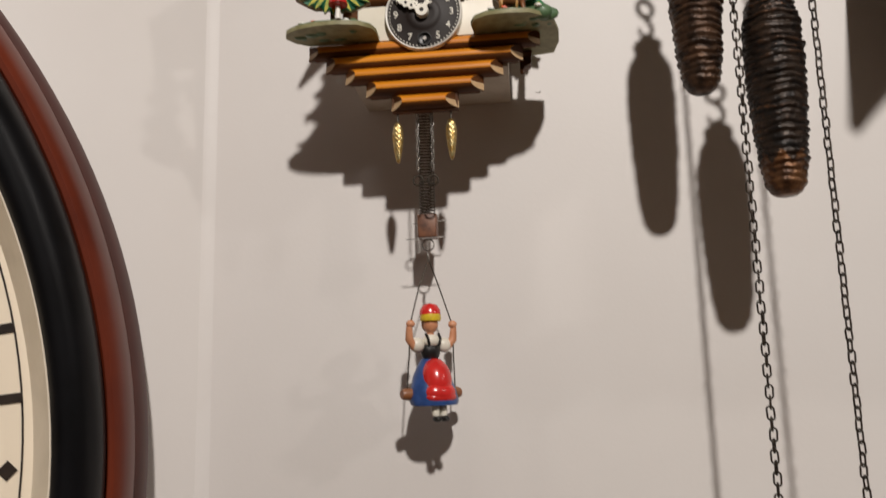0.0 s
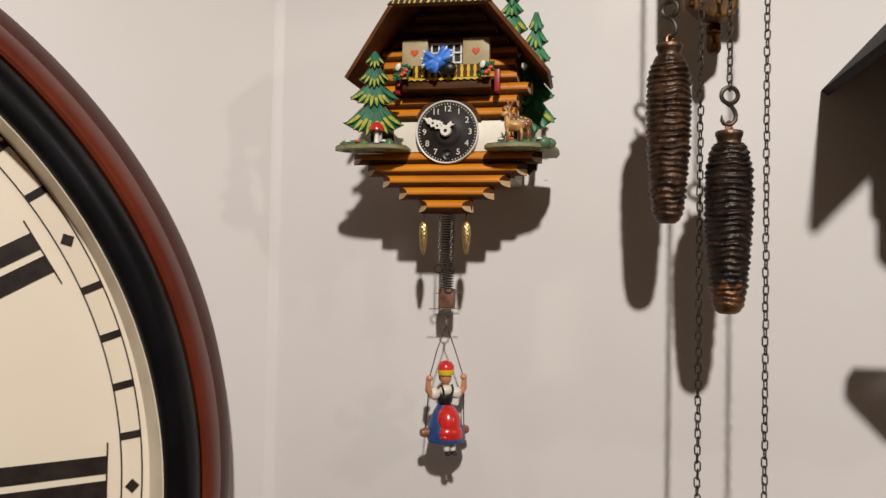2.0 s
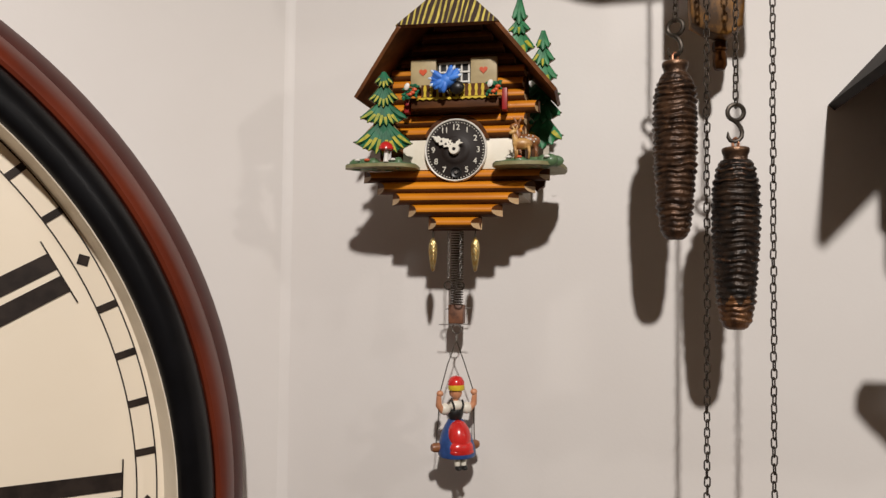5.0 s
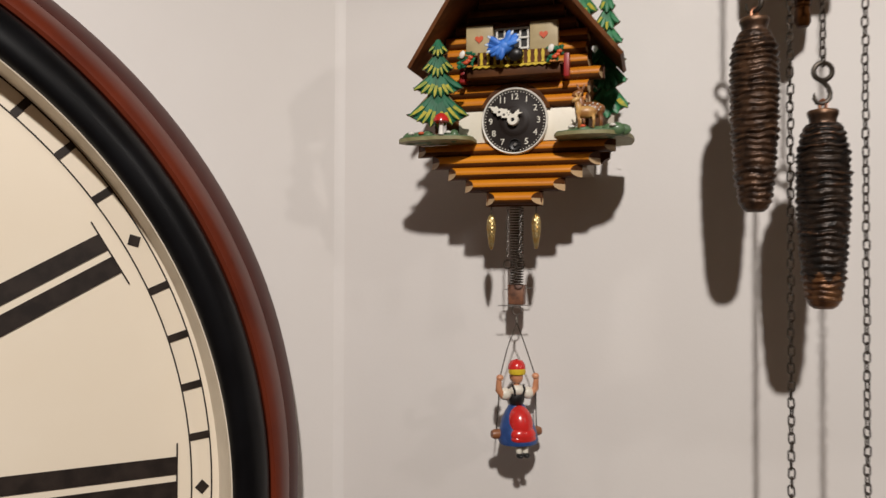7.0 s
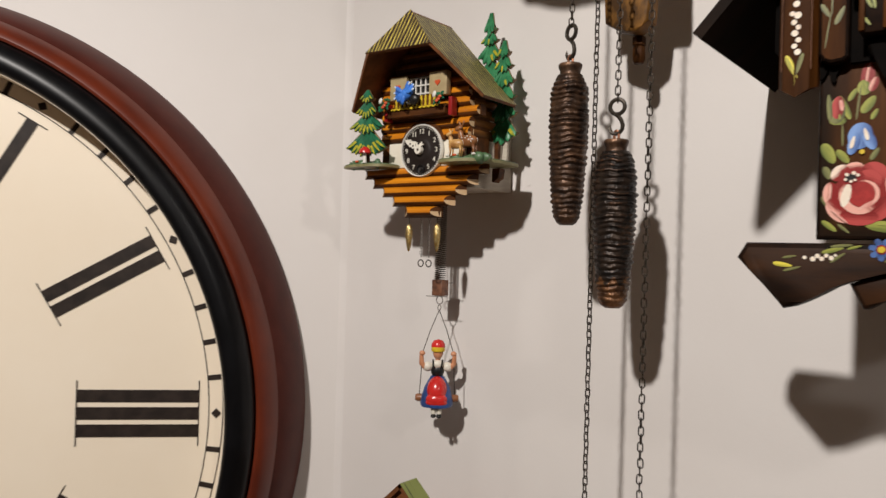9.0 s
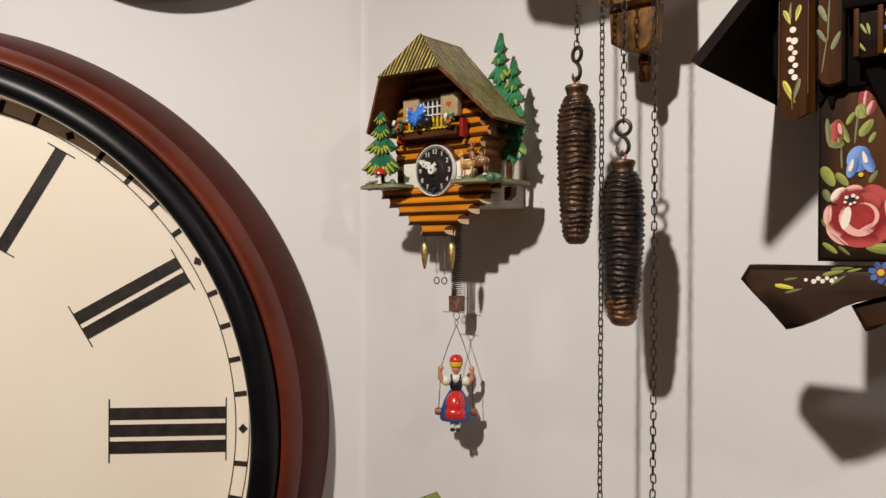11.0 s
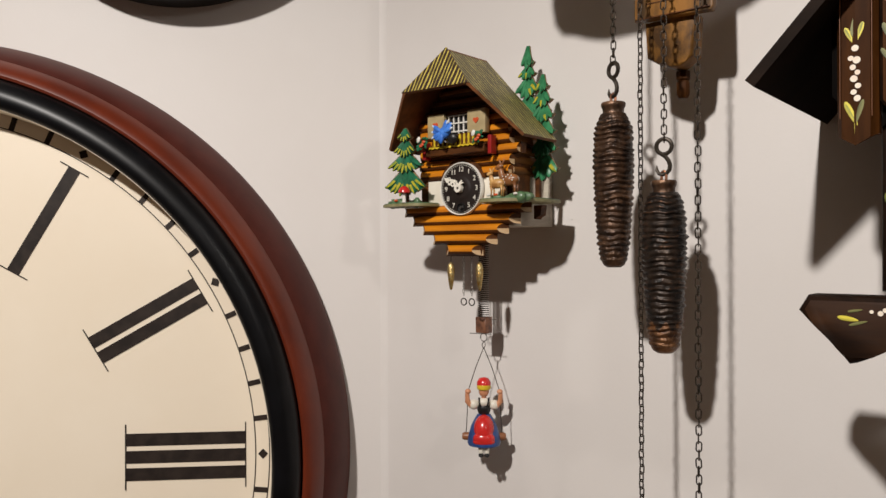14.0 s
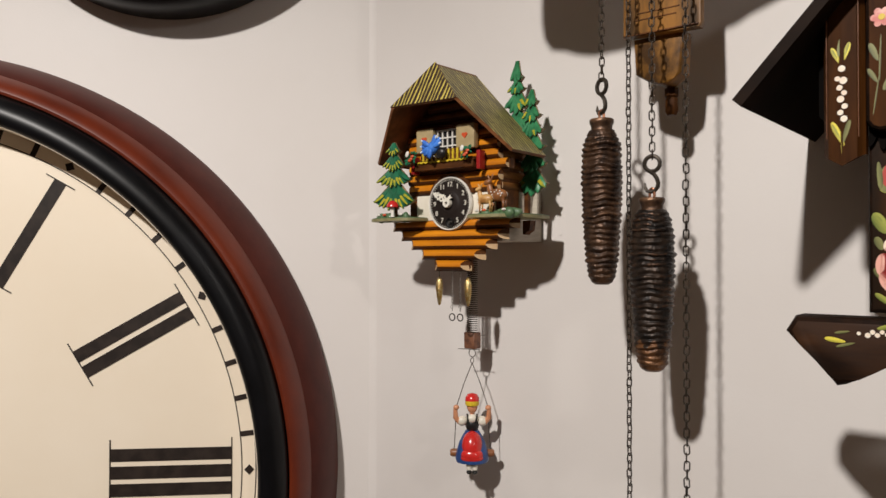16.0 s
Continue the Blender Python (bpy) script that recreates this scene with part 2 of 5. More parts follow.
def brushed(name, deep, pale, turn=0.55, soft=0.3, rough=0.36):
    """Paint laid on with a double-loaded brush: deep on one side of the stroke, pale on the other."""
    m = bpy.data.materials.new(name)
    m.use_nodes = True
    nt = m.node_tree
    b = nt.nodes["Principled BSDF"]
    b.inputs["Roughness"].default_value = rough
    co = nt.nodes.new("ShaderNodeTexCoord")
    sep = nt.nodes.new("ShaderNodeSeparateXYZ")
    nt.links.new(co.outputs["UV"], sep.inputs[0])
    mp = nt.nodes.new("ShaderNodeMapping")
    mp.inputs["Scale"].default_value = (1.4, 9.0, 1.0)
    nt.links.new(co.outputs["UV"], mp.inputs["Vector"])
    info = nt.nodes.new("ShaderNodeObjectInfo")
    nt.links.new(info.outputs["Random"], mp.inputs["Location"])
    n = nt.nodes.new("ShaderNodeTexNoise")
    n.inputs["Scale"].default_value, n.inputs["Detail"].default_value = 1.6, 4
    nt.links.new(mp.outputs["Vector"], n.inputs["Vector"])
    add = nt.nodes.new("ShaderNodeMath")
    add.operation, add.inputs[1].default_value = "MULTIPLY_ADD", 0.55
    nt.links.new(n.outputs["Fac"], add.inputs[0])
    nt.links.new(sep.outputs[1], add.inputs[2])
    ramp = nt.nodes.new("ShaderNodeValToRGB")
    ramp.color_ramp.elements[0].position, ramp.color_ramp.elements[1].position = min(0.95, turn + 0.27 - soft), min(1.0, turn + 0.27 + soft)
    ramp.color_ramp.elements[0].color, ramp.color_ramp.elements[1].color = (*deep, 1), (*pale, 1)
    nt.links.new(add.outputs[0], ramp.inputs["Fac"])
    nt.links.new(ramp.outputs["Color"], b.inputs["Base Color"])
    return m


BRUSH_ROSE = brushed("crimson_to_pink_stroke", (0.21, 0.008, 0.007), (0.46, 0.062, 0.055), 0.60, 0.26)
BRUSH_PINK = brushed("crimson_to_pale_pink_stroke", (0.24, 0.010, 0.009), (0.80, 0.42, 0.34), 0.62, 0.20)
BRUSH_CREAM = brushed("crimson_to_cream_stroke", (0.26, 0.012, 0.010), (0.88, 0.72, 0.59), 0.62, 0.18)
BRUSH_LEAF = brushed("dark_to_lime_leaf_stroke", (0.065, 0.095, 0.016), (0.34, 0.36, 0.07), 0.35, 0.35)
BRUSH_OLIVE = brushed("faded_olive_stroke", (0.06, 0.068, 0.022), (0.22, 0.22, 0.08), 0.35, 0.35)
BRUSH_BLUE = brushed("blue_to_pale_stroke", (0.035, 0.085, 0.28), (0.20, 0.34, 0.66), 0.40, 0.35)
BRUSH_LEMON = brushed("olive_to_lemon_stroke", (0.20, 0.18, 0.03), (0.74, 0.64, 0.08), 0.28, 0.30)


def cone_metal(name, dark, mid, copper):
    """Dark cast iron with worn copper on the raised scales."""
    m = mat(name, mid, 0.36, metal=0.5, second=dark, scale=130, mix=(0.42, 0.70), bump=0.35, bump_scale=800)
    nt = m.node_tree
    b = nt.nodes["Principled BSDF"]
    ramp = [n for n in nt.nodes if n.type == "VALTORGB"][0]
    geo = nt.nodes.new("ShaderNodeNewGeometry")
    k = nt.nodes.new("ShaderNodeValToRGB")
    k.color_ramp.elements[0].position, k.color_ramp.elements[1].position = 0.52, 0.62
    nt.links.new(geo.outputs["Pointiness"], k.inputs["Fac"])
    big = nt.nodes.new("ShaderNodeTexNoise")
    big.inputs["Scale"].default_value, big.inputs["Detail"].default_value = 55, 3
    co = [n for n in nt.nodes if n.type == "TEX_COORD"][0]
    nt.links.new(co.outputs["Object"], big.inputs["Vector"])
    k2 = nt.nodes.new("ShaderNodeValToRGB")
    k2.color_ramp.elements[0].position, k2.color_ramp.elements[1].position = 0.45, 0.62
    nt.links.new(big.outputs["Fac"], k2.inputs["Fac"])
    mul = nt.nodes.new("ShaderNodeMath")
    mul.operation = "MULTIPLY"
    nt.links.new(k.outputs["Color"], mul.inputs[0])
    nt.links.new(k2.outputs["Color"], mul.inputs[1])
    mx = nt.nodes.new("ShaderNodeMix")
    mx.data_type = "RGBA"
    nt.links.new(mul.outputs[0], mx.inputs[0])
    nt.links.new(ramp.outputs["Color"], mx.inputs[6])
    mx.inputs[7].default_value = (*copper, 1)
    nt.links.new(mx.outputs[2], b.inputs["Base Color"])
    return m


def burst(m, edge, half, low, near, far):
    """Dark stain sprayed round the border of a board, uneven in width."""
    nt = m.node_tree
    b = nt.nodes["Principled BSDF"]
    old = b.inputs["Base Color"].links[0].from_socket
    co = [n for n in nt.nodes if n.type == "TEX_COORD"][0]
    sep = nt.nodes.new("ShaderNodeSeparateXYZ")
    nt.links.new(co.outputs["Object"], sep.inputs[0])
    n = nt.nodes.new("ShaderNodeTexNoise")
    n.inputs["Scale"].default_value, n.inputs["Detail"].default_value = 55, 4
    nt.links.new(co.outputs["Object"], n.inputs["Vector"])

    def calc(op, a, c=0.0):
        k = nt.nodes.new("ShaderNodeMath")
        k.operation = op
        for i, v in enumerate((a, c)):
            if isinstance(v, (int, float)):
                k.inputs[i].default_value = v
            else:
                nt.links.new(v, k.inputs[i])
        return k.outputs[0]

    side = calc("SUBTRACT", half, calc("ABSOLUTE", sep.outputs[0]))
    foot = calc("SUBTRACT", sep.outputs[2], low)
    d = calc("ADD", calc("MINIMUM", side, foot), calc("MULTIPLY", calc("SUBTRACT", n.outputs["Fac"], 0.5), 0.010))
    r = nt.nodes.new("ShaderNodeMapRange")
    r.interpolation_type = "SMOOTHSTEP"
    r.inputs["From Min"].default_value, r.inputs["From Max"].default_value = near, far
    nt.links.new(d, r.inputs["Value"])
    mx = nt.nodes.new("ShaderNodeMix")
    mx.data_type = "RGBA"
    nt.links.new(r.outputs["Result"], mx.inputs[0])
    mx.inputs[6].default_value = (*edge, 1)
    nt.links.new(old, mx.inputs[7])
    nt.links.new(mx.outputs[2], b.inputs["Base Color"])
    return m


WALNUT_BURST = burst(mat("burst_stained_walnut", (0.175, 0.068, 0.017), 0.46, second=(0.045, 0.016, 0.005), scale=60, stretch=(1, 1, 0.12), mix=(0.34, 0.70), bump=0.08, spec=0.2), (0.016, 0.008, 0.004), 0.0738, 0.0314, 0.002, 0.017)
CONE = cone_metal("bronzed_cast_iron", (0.024, 0.013, 0.008), (0.120, 0.062, 0.033), (0.38, 0.20, 0.105))
CONE_BLACK = cone_metal("blackened_cast_iron", (0.010, 0.008, 0.007), (0.050, 0.031, 0.020), (0.36, 0.16, 0.07))
CONE_TIP = cone_metal("copper_worn_cast_iron", (0.05, 0.022, 0.010), (0.22, 0.10, 0.04), (0.48, 0.24, 0.10))

# ---- mesh helpers ----
FRAME = {}


def thing(name, at=(0, 0, 0), turn=0.0, label="", category="", group="", kind=""):
    ob = new(name)
    ob.empty_display_size = 0.01
    ob.matrix_basis = pose(*at, 0, 0, turn)
    FRAME[ob] = pose(*at, 0, 0, turn)
    return tagged(ob, label, category, group, kind)


def finish(name, bm, mats, smooth):
    me = bpy.data.meshes.new(name)
    bmesh.ops.recalc_face_normals(bm, faces=bm.faces)
    bm.to_mesh(me)
    bm.free()
    for m in (mats if isinstance(mats, (list, tuple)) else [mats]):
        me.materials.append(m)
    if smooth:
        me.polygons.foreach_set("use_smooth", [True] * len(me.polygons))
        if smooth is not True:
            me.set_sharp_from_angle(angle=radians(smooth))
    return me


def part(name, bm, mats, parent, label="", smooth=40, local=False):
    """A mesh under a thing or a part; bm is in world places unless local."""
    if not local:
        bm.transform(FRAME[parent].inverted())
    ob = new(name, finish(name, bm, mats, smooth))
    ob.parent = parent
    FRAME[ob] = FRAME[parent]
    return tagged(ob, label)


def single(name, bm, mats, at=(0, 0, 0), label="", category="", group="", kind="", smooth=40):
    bm.transform(Matrix.Translation(at).inverted())
    ob = new(name, finish(name, bm, mats, smooth))
    ob.location = at
    return tagged(ob, label, category, group, kind)


def box(x0, x1, y0, y1, z0, z1, bevel=0.0, bm=None, mi=0):
    bm = bm or bmesh.new()
    old = set(bm.faces)
    vs = [bm.verts.new((x, y, z)) for x in (x0, x1) for y in (y0, y1) for z in (z0, z1)]
    for f in ((0, 1, 3, 2), (4, 6, 7, 5), (0, 4, 5, 1), (2, 3, 7, 6), (0, 2, 6, 4), (1, 5, 7, 3)):
        bm.faces.new([vs[i] for i in f])
    if bevel:
        es = list({e for v in vs for e in v.link_edges})
        bmesh.ops.bevel(bm, geom=es, offset=bevel, segments=2, affect="EDGES", profile=0.6)
    for f in bm.faces:
        if f not in old:
            f.material_index = mi
    return bm


def prism(pts, y0, y1, bm=None, mi=0, side=None, bevel=0.0, m=None, edge=-1):
    """A plate: outline pts (x, z), from y0 (front) to y1 (back)."""
    own = bmesh.new()
    a = [own.verts.new((x, y0, z)) for x, z in pts]
    c = [own.verts.new((x, y1, z)) for x, z in pts]
    front = own.faces.new(a)
    own.faces.new(c[::-1])
    front.material_index = mi
    for i in range(len(pts)):
        f = own.faces.new((a[i], c[i], c[(i + 1) % len(pts)], a[(i + 1) % len(pts)]))
        f.material_index = mi if side is None else side
    if bevel:
        bmesh.ops.bevel(own, geom=list(front.edges), offset=bevel, segments=2, affect="EDGES", profile=0.5, material=edge)
    if m is not None:
        own.transform(m)
    if bm is None:
        return own
    tmp = bpy.data.meshes.new("tmp")
    own.to_mesh(tmp)
    own.free()
    bm.from_mesh(tmp)
    bpy.data.meshes.remove(tmp)
    return bm


def slab(pts, normal, thick, mats_top=0, mats_side=1, bm=None):
    """A board: flat outline pts in space, thickened against normal."""
    bm = bm or bmesh.new()
    n = Vector(normal).normalized() * thick
    a = [bm.verts.new(p) for p in pts]
    c = [bm.verts.new(Vector(p) - n) for p in pts]
    f = bm.faces.new(a)
    f.material_index = mats_top
    g = bm.faces.new(c[::-1])
    g.material_index = mats_side
    for i in range(len(pts)):
        q = bm.faces.new((a[i], c[i], c[(i + 1) % len(pts)], a[(i + 1) % len(pts)]))
        q.material_index = mats_side
    return bm


def tube(pts, r, seg=8, closed=False, bm=None, mi=0):
    bm = bm or bmesh.new()
    pts = [Vector(p) for p in pts]
    n = len(pts)
    rings = []
    ref = Vector((0.31, 0.87, 0.38))
    for i, p in enumerate(pts):
        d = (pts[(i + 1) % n] - pts[i - 1]) if closed else (pts[min(i + 1, n - 1)] - pts[max(i - 1, 0)])
        d.normalize()
        if i:
            ref = (ref - d * ref.dot(d))
        u = (ref - d * ref.dot(d)).normalized()
        ref = u
        v = d.cross(u)
        rr = r[i] if isinstance(r, (list, tuple)) else r
        rings.append([bm.verts.new(p + (u * math.cos(k) + v * math.sin(k)) * rr) for k in [2 * math.pi * j / seg for j in range(seg)]])
    for i in range(n if closed else n - 1):
        a, c = rings[i], rings[(i + 1) % n]
        for j in range(seg):
            f = bm.faces.new((a[j], a[(j + 1) % seg], c[(j + 1) % seg], c[j]))
            f.material_index = mi
    if not closed:
        for q in (rings[0][::-1], rings[-1]):
            bm.faces.new(q).material_index = mi
    return bm


def lathe(prof, at=(0, 0, 0), axis="z", seg=48, bm=None, mi=0, close=False):
    """Profile (radius, height) turned about an axis through at; axis 'y' turns about the wall's normal."""
    bm = bm or bmesh.new()
    rows = []
    for r, h in prof:
        row = []
        if r < 1e-7:
            p = (0, 0, h) if axis == "z" else (0, h, 0)
            row = [bm.verts.new(Vector(p) + Vector(at))] * seg
        else:
            for j in range(seg):
                k = 2 * math.pi * j / seg
                p = (r * math.cos(k), r * math.sin(k), h) if axis == "z" else (r * math.cos(k), h, r * math.sin(k))
                row.append(bm.verts.new(Vector(p) + Vector(at)))
        rows.append(row)
    pairs = list(zip(rows, rows[1:])) + ([(rows[-1], rows[0])] if close else [])
    for a, c in pairs:
        for j in range(seg):
            q = []
            for v in (a[j], a[(j + 1) % seg], c[(j + 1) % seg], c[j]):
                if v not in q:
                    q.append(v)
            if len(q) > 2:
                bm.faces.new(q).material_index = mi
    return bm


def blob(c, r, bm=None, mi=0, m=None, seg=14, rings=9):
    """An ellipsoid."""
    bm = bm or bmesh.new()
    old = len(bm.faces)
    mm = Matrix.Translation(c) @ (m or Matrix()) @ Matrix.Diagonal((*r, 1))
    res = bmesh.ops.create_uvsphere(bm, u_segments=seg, v_segments=rings, radius=1, matrix=mm)
    for v in res["verts"]:
        for f in v.link_faces:
            f.material_index = mi
    return bm


STROKES = [0]


def petal(x, z, length, width, angle, pointy=0.0, bm=None, y=0.0, lift=0.00012, mi=0, step=True):
    """A brush stroke or leaf as a thin raised plate in a plane that faces the room."""
    if step:
        STROKES[0] += 1
        lift += 0.000004 * (STROKES[0] % 60)
    pts, turns = [], 22
    for j in range(turns):
        k = 2 * math.pi * j / turns
        u, v = math.cos(k) * length / 2, math.sin(k) * width / 2
        v *= 1 - pointy * (u / length + 0.5)
        a = radians(angle)
        pts.append((x + u * math.cos(a) - v * math.sin(a), z + u * math.sin(a) + v * math.cos(a)))
    made = prism(pts, y - lift, y + 0.0002, bm, mi)
    if bm is None:
        uv = made.loops.layers.uv.new("brush")
        for f in made.faces:
            for lp in f.loops:
                dx, dz = lp.vert.co.x - x, lp.vert.co.z - z
                lp[uv].uv = ((dx * math.cos(a) + dz * math.sin(a)) / length + 0.5, (dz * math.cos(a) - dx * math.sin(a)) / width + 0.5)
    return made


def text_mesh(body, size, at, turn=0.0, depth=0.0003):
    cu = bpy.data.curves.new("lettering", "FONT")
    cu.body, cu.size, cu.align_x, cu.align_y, cu.extrude = body, size, "CENTER", "CENTER", depth
    ob = new("lettering", cu)
    bpy.context.view_layer.update()
    me = bpy.data.meshes.new_from_object(ob.evaluated_get(bpy.context.evaluated_depsgraph_get()))
    bpy.data.objects.remove(ob)
    bm = bmesh.new()
    bm.from_mesh(me)
    bpy.data.meshes.remove(me)
    bm.transform(Matrix.Translation(at) @ pose(0, 0, 0, 90, 0, 0) @ pose(0, 0, 0, 0, 0, turn))
    return bm


# ---- the room ----
def wall_between(name, a, b, thick, label, paint=None):
    """A wall whose inner face runs from a to b, with the room on its right hand side."""
    a, b = Vector((*a, 0)), Vector((*b, 0))
    d = (b - a).normalized()
    n = Vector((-d.y, d.x, 0))
    bm = bmesh.new()
    vs = [bm.verts.new(p + Vector((0, 0, z))) for z in (0, CEIL) for p in (a, b, b + n * thick, a + n * thick)]
    for f in ((0, 3, 2, 1), (4, 5, 6, 7), (0, 1, 5, 4), (1, 2, 6, 5), (2, 3, 7, 6), (3, 0, 4, 7)):
        bm.faces.new([vs[i] for i in f])
    return single(name, bm, paint or WALL, (0, 0, 0), label, "wall", kind="structure", smooth=False)


C0 = (CORNER_X, WALL_Y)
C1 = (CORNER_X - 1.3, WALL_Y - 1.3)
wall_between("wall_north", C0, (4.2, WALL_Y), 0.12, "off-white eggshell painted wall hung with cuckoo clocks")
wall_between("wall_northwest", C1, C0, 0.12, "off-white eggshell painted angled wall with round clocks")
# Unseen walls and floor close the room; toned dark to limit bounce light.
wall_between("wall_west", (C1[0], -4.6), C1, 0.12, "unseen taupe wall, toned dark to cut bounce light", FAR_WALL)
wall_between("wall_south", (4.2, -4.6), (C1[0], -4.6), 0.12, "unseen taupe wall, toned dark to cut bounce light", FAR_WALL)
wall_between("wall_east", (4.2, WALL_Y), (4.2, -4.6), 0.12, "unseen taupe wall, toned dark to cut bounce light", FAR_WALL)
single("floor", box(-1.7, 4.4, -4.8, 0.6, -0.1, 0.0), FLOOR, (0, 0, 0), "brown oak floor of the room", "floor", kind="structure", smooth=False)
single("ceiling", box(-1.7, 4.4, -4.8, 0.6, CEIL, CEIL + 0.1), CEILING, (0, 0, 0), "plain white painted ceiling", "ceiling", kind="structure", smooth=False)


def corner_fillet():
    """The paint-filled, softly rounded joint where the two walls meet."""
    bm = bmesh.new()
    leg = 0.0075
    rows = []
    p0, p1 = Vector((CORNER_X + leg, WALL_Y + 0.0005)), Vector((CORNER_X - leg * 0.7071 - 0.0003, WALL_Y - leg * 0.7071 + 0.0003))
    mid = Vector((CORNER_X, WALL_Y))
    for z in (0.0, CEIL):
        row = []
        for k in range(9):
            t = k / 8
            q = p0 * (1 - t) ** 2 + mid * 2 * t * (1 - t) + p1 * t * t
            row.append(bm.verts.new((q.x, q.y, z)))
        row.append(bm.verts.new((CORNER_X, WALL_Y + 0.004, z)))
        rows.append(row)
    for i in range(10):
        bm.faces.new((rows[0][i], rows[0][(i + 1) % 10], rows[1][(i + 1) % 10], rows[1][i]))
    bm.faces.new(rows[0][::-1])
    bm.faces.new(rows[1])
    return single("trim", bm, TRIM, (0, 0, 0), "painted, caulked corner joint between two walls", "trim", kind="structure", smooth=50)


corner_fillet()
nail = prism([(0.0016 * math.cos(k) * (1 if i % 2 else 0.6), 0.0007 * math.sin(k)) for i, k in enumerate([j * math.pi / 5 for j in range(10)])], -0.0004, 0.001)
nail.transform(Matrix.Translation((0.0095, WALL_Y, 1.6535)))
single("wall_chip", nail, WALL, (0.0095, WALL_Y, 1.6535), "small raised fleck of white filler on the wall", "wall mark")


# ---- large round clock on the angled wall ----
def along_left(s):
    """A place on the angled wall, s metres from the corner."""
    return (CORNER_X - s * math.sqrt(0.5), WALL_Y - s * math.sqrt(0.5))


def numeral(kind, r0, r1, angle, bar, gap):
    """A painted Roman numeral that stands on the dial with its foot to the centre."""
    made = []
    strokes = []
    x = 0.0
    widths = []
    for ch in kind:
        widths.append({"I": bar + gap, "V": bar * 3.2 + gap, "X": bar * 3.2 + gap}[ch])
    x = -sum(widths) / 2
    for ch, w in zip(kind, widths):
        c = x + w / 2
        if ch == "I":
            strokes.append([(c - bar / 2, r0), (c + bar / 2, r0), (c + bar / 2, r1), (c - bar / 2, r1)])
        elif ch == "V":
            h = w / 2 - gap / 2
            strokes.append([(c - h, r1), (c - h + bar, r1), (c + bar / 2, r0), (c - bar / 2, r0)])
            strokes.append([(c + h - bar * 0.4, r1), (c + h, r1), (c + bar / 2, r0), (c + bar * 0.1, r0)])
        else:
            h = w / 2 - gap / 2
            strokes.append([(c - h, r1), (c - h + bar, r1), (c + h, r0), (c + h - bar, r0)])
            strokes.append([(c + h - bar * 0.4, r1), (c + h, r1), (c - h + bar * 0.4, r0), (c - h, r0)])
        x += w
    half = sum(widths) / 2 + bar * 0.55
    for r in (r0, r1):
        strokes.append([(-half, r - 0.0004), (half, r - 0.0004), (half, r + 0.0004), (-half, r + 0.0004)])
    turn = pose(0, 0, 0, 0, angle, 0)
    for i, s in enumerate(strokes):
        y = -0.0456 - 0.00012 * (i % 4)
        made.append(prism(s, y, -0.0448, m=turn))
    return made


